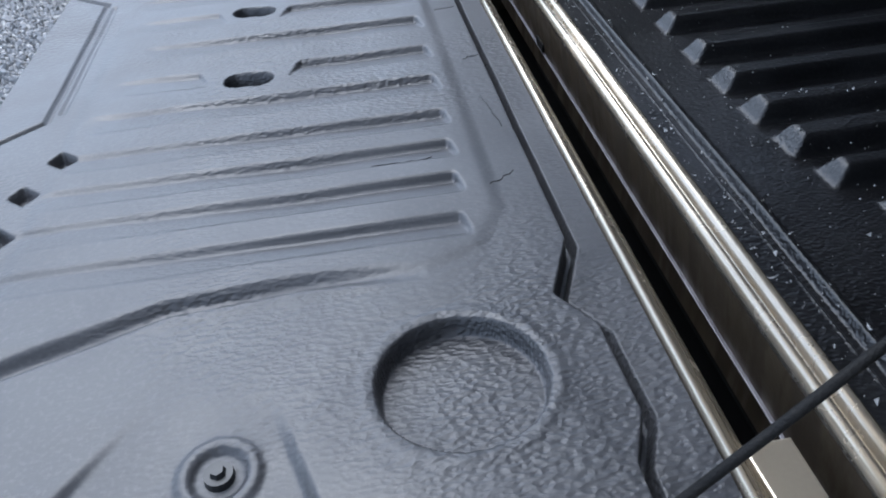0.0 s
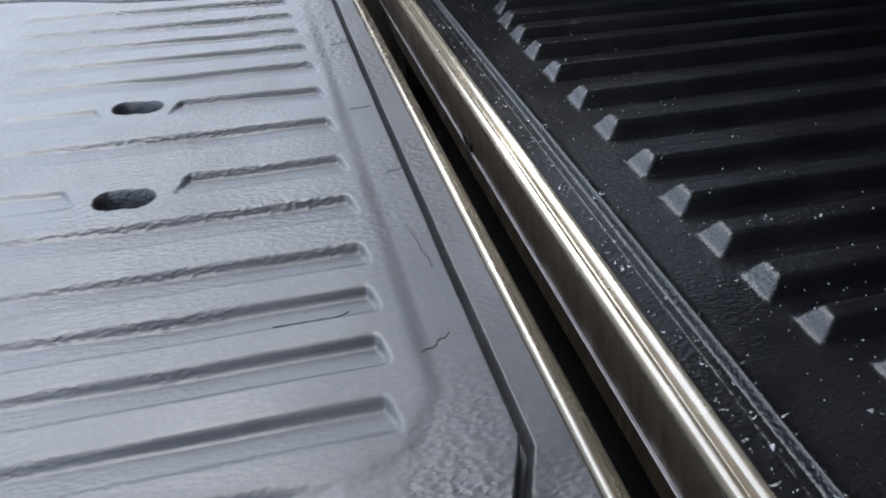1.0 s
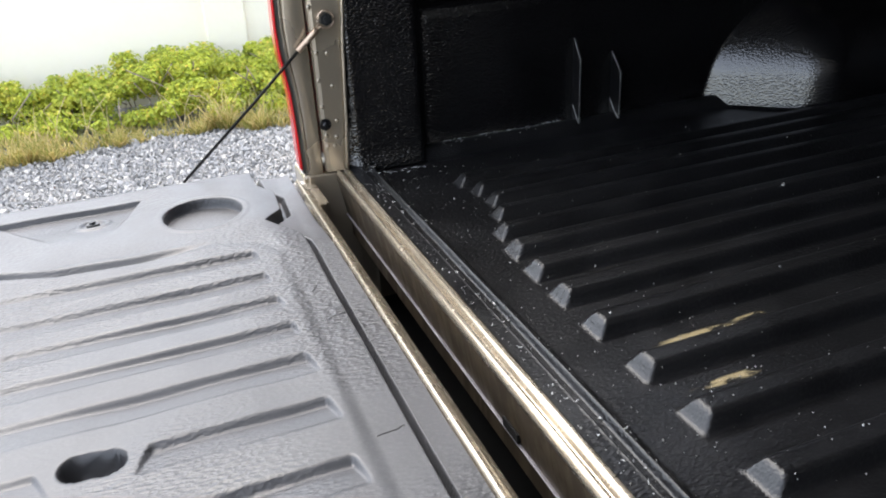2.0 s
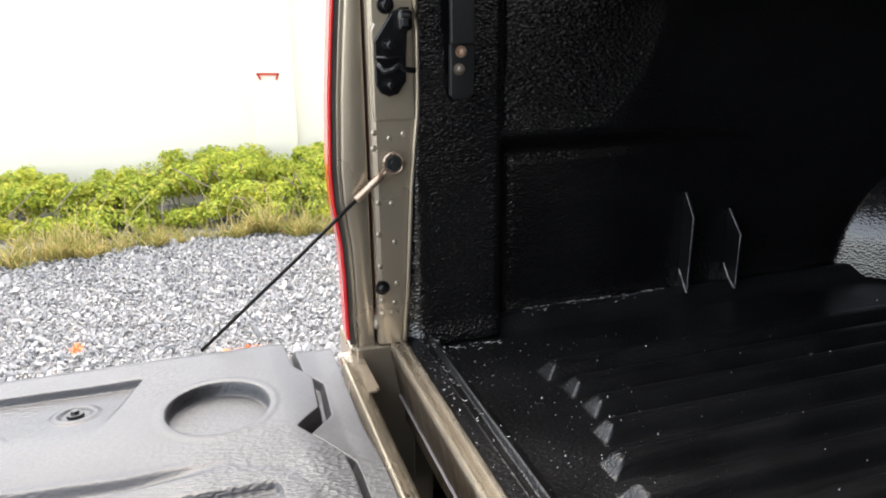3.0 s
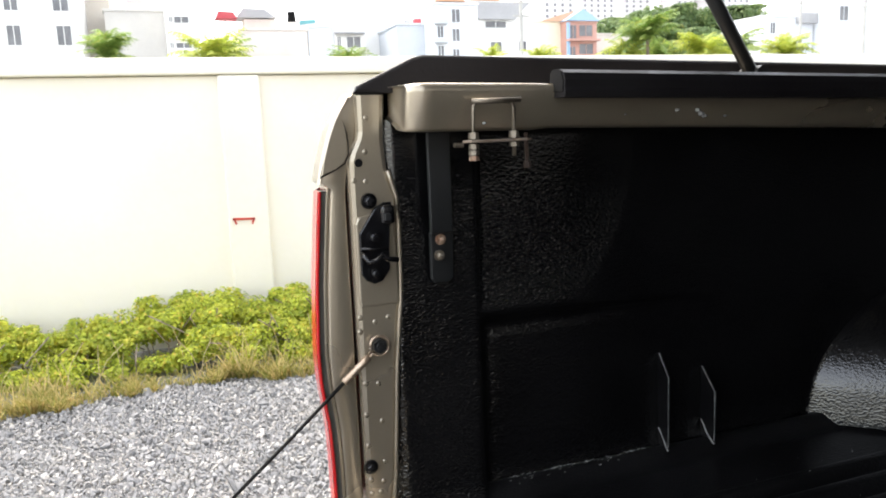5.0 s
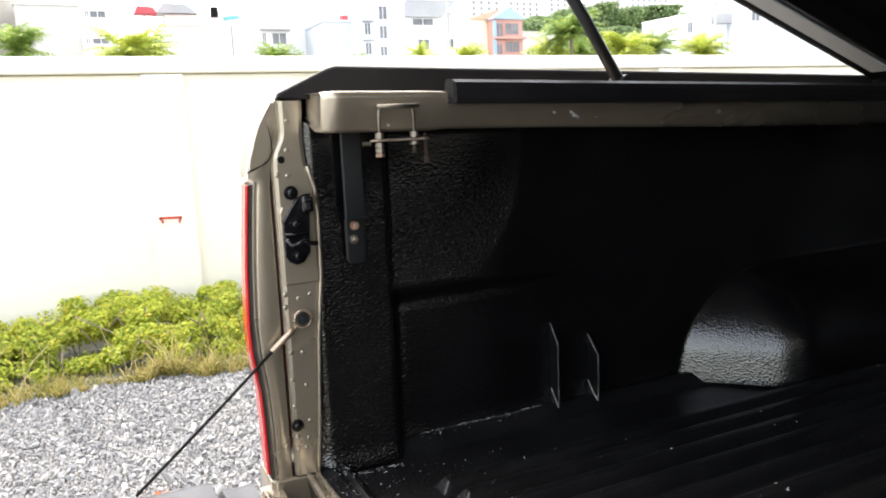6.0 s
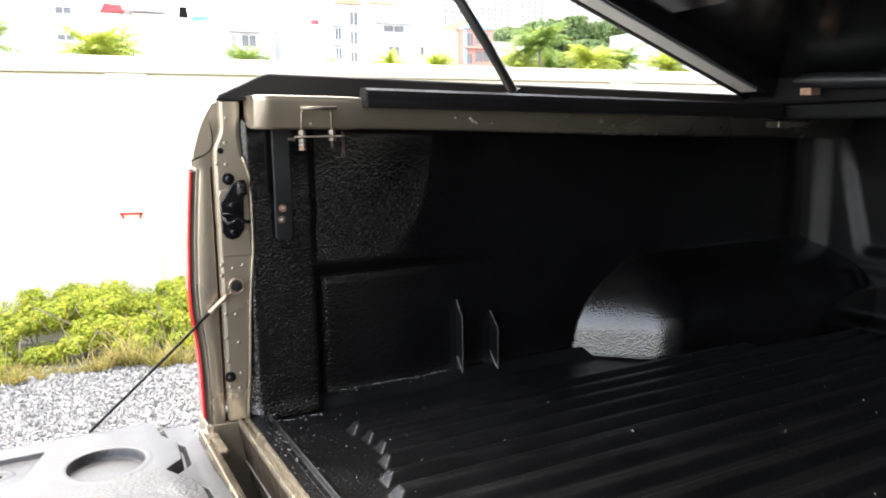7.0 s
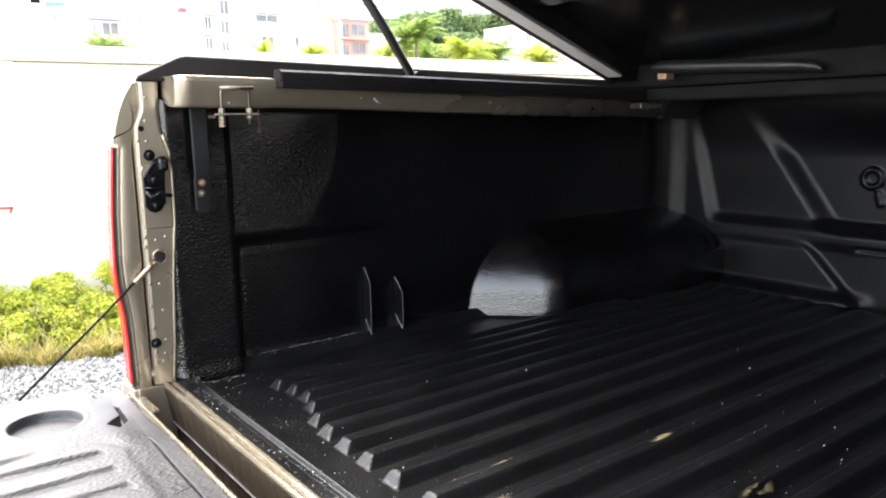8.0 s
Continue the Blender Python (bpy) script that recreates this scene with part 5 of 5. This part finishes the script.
part("stub_bolt", rod(bmesh.new(), (0.084, 0.556, 1.2525), (0.094, 0.556, 1.2520), 0.0024, None, 10), STEEL, clamp, "small pale bolt end")
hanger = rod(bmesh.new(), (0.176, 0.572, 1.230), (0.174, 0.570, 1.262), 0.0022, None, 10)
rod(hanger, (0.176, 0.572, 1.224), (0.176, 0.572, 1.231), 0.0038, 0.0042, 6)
part("rusty_bolt", hanger, DARKENED_RUST, clamp, "rusty hanging bolt in darkened rust colour")
strap = thing("bracket_strap", (0.095, 0.64, 1.10), "black steel strap bolted to the side liner", "bracket")
part("strap_bar", block(0.0775, 0.1045, 0.622, 0.628, 1.152, 1.268, bev=0.0015), SATIN_BLACK, strap)
part("strap_foot", prism(bmesh.new(), [(0.079, 1.152), (0.108, 1.152), (0.106, 1.098), (0.101, 1.093), (0.084, 1.093), (0.079, 1.098)], "y", 0.630, 0.6365, 0.0015), SATIN_BLACK, strap)
for x, z, mt in ((0.0915, 1.144, RUSTY), (0.0892, 1.1255, STEEL)):
    bolt("bolt", x, 0.631, z, 0.0066, 1, mt, strap, 0.008)


# ---- loose things in the bed ----
def dry_leaf(x, y, size, turn):
    g = np.linspace(-1, 1, 7)
    U, V = np.meshgrid(g, g, indexing="ij")
    R = np.sqrt(np.clip(1 - U ** 2, 0, 1)) * 0.45
    a, b = U * size, V * R * size * (1 + 0.35 * np.sin(3.2 * U + 7 * turn)) + 0.18 * size * U ** 2
    z = 0.002 + 0.45 * size * (V ** 2) * R + 0.2 * size * U ** 2 + 0.06 * size * np.sin(5 * U + 4 * V)
    P = np.stack([x + a * math.cos(turn) - b * math.sin(turn), y + a * math.sin(turn) + b * math.cos(turn), 0.7935 + z], -1)
    ob = sheet("dry_leaf", P, DRY_LEAF)
    tagged(ob, "curled pale brown dry leaf on the bed liner", "leaf", "dry leaves")


dry_leaf(0.440, 0.256, 0.0115, 0.5)
dry_leaf(0.536, 0.314, 0.009, 1.9)


def flakes():
    """Curled shavings along the liner's edge and scuffs at the foot of its wall."""
    g = np.random.default_rng(31)
    spots = [(g.uniform(0.027, 0.062), g.uniform(-0.62, 0.6), 0.0, g.uniform(0, 6.28)) for _ in range(150)]
    spots += [(0.03 + abs(g.normal(0, 0.04)), g.uniform(0.50, 0.64), 0.0, g.uniform(0, 6.28)) for _ in range(28)]
    spots += [(g.uniform(0.18, 0.40), 0.671 - abs(g.normal(0, 0.004)), 0.0, g.normal(0, 0.25)) for _ in range(70)]
    spots += [(g.uniform(0.04, 0.14), 0.632 - abs(g.normal(0, 0.004)), 0.0, g.normal(0, 0.3)) for _ in range(40)]
    V, F = [], []
    for x, y, _, turn in spots:
        size, wide = g.lognormal(math.log(0.0018), 0.45), g.uniform(0.0003, 0.0008)
        base = 0.7932 + float(floor_height(np.array([x]), np.array([y]))[0])
        bend = g.uniform(-0.9, 0.9)
        for i in range(5):
            u = i / 4 * 2 - 1
            a, b = u * size, bend * size * u * u
            for w in (-1, 1):
                c = b + w * wide * (1 - 0.7 * u * u)
                V.append((x + a * math.cos(turn) - c * math.sin(turn), y + a * math.sin(turn) + c * math.cos(turn), base + 0.0005 + 0.0012 * u * u + w * 0.0003))
            if i:
                q = len(V)
                F.append((q - 4, q - 2, q - 1, q - 3))
    tagged(soup("plastic_flakes", V, F, SHAVING), "dark curled flakes and scuffs along the bed liner", "debris", kind="stuff")


flakes()


def crumbs():
    g = np.random.default_rng(12)
    k = 2200
    x = np.concatenate([0.028 + 0.20 * g.power(0.62, k // 2), g.uniform(0.1, 1.2, k - k // 2)])
    y = np.concatenate([g.uniform(-0.62, 0.62, k // 2), g.uniform(-0.6, 0.6, k - k // 2)])
    s = g.lognormal(math.log(0.00055), 0.5, k)
    tet = np.array([(1, 0, -0.5), (-0.5, 0.87, -0.5), (-0.5, -0.87, -0.5), (0, 0, 0.9)])
    z = 0.7935 + floor_height(x, y)
    P = tet[None] * s[:, None, None] * g.uniform(0.6, 1.4, (k, 4, 1)) + np.stack([x, y, z + s * 0.3], -1)[:, None]
    F = np.array([(0, 2, 1), (0, 1, 3), (1, 2, 3), (2, 0, 3)])[None] + (np.arange(k) * 4)[:, None, None]
    tagged(soup("crumbs", P.reshape(-1, 3), F.reshape(-1, 3), CRUMB), "pale grit and crumbs scattered on the bed liner", "grit", kind="stuff")


crumbs()
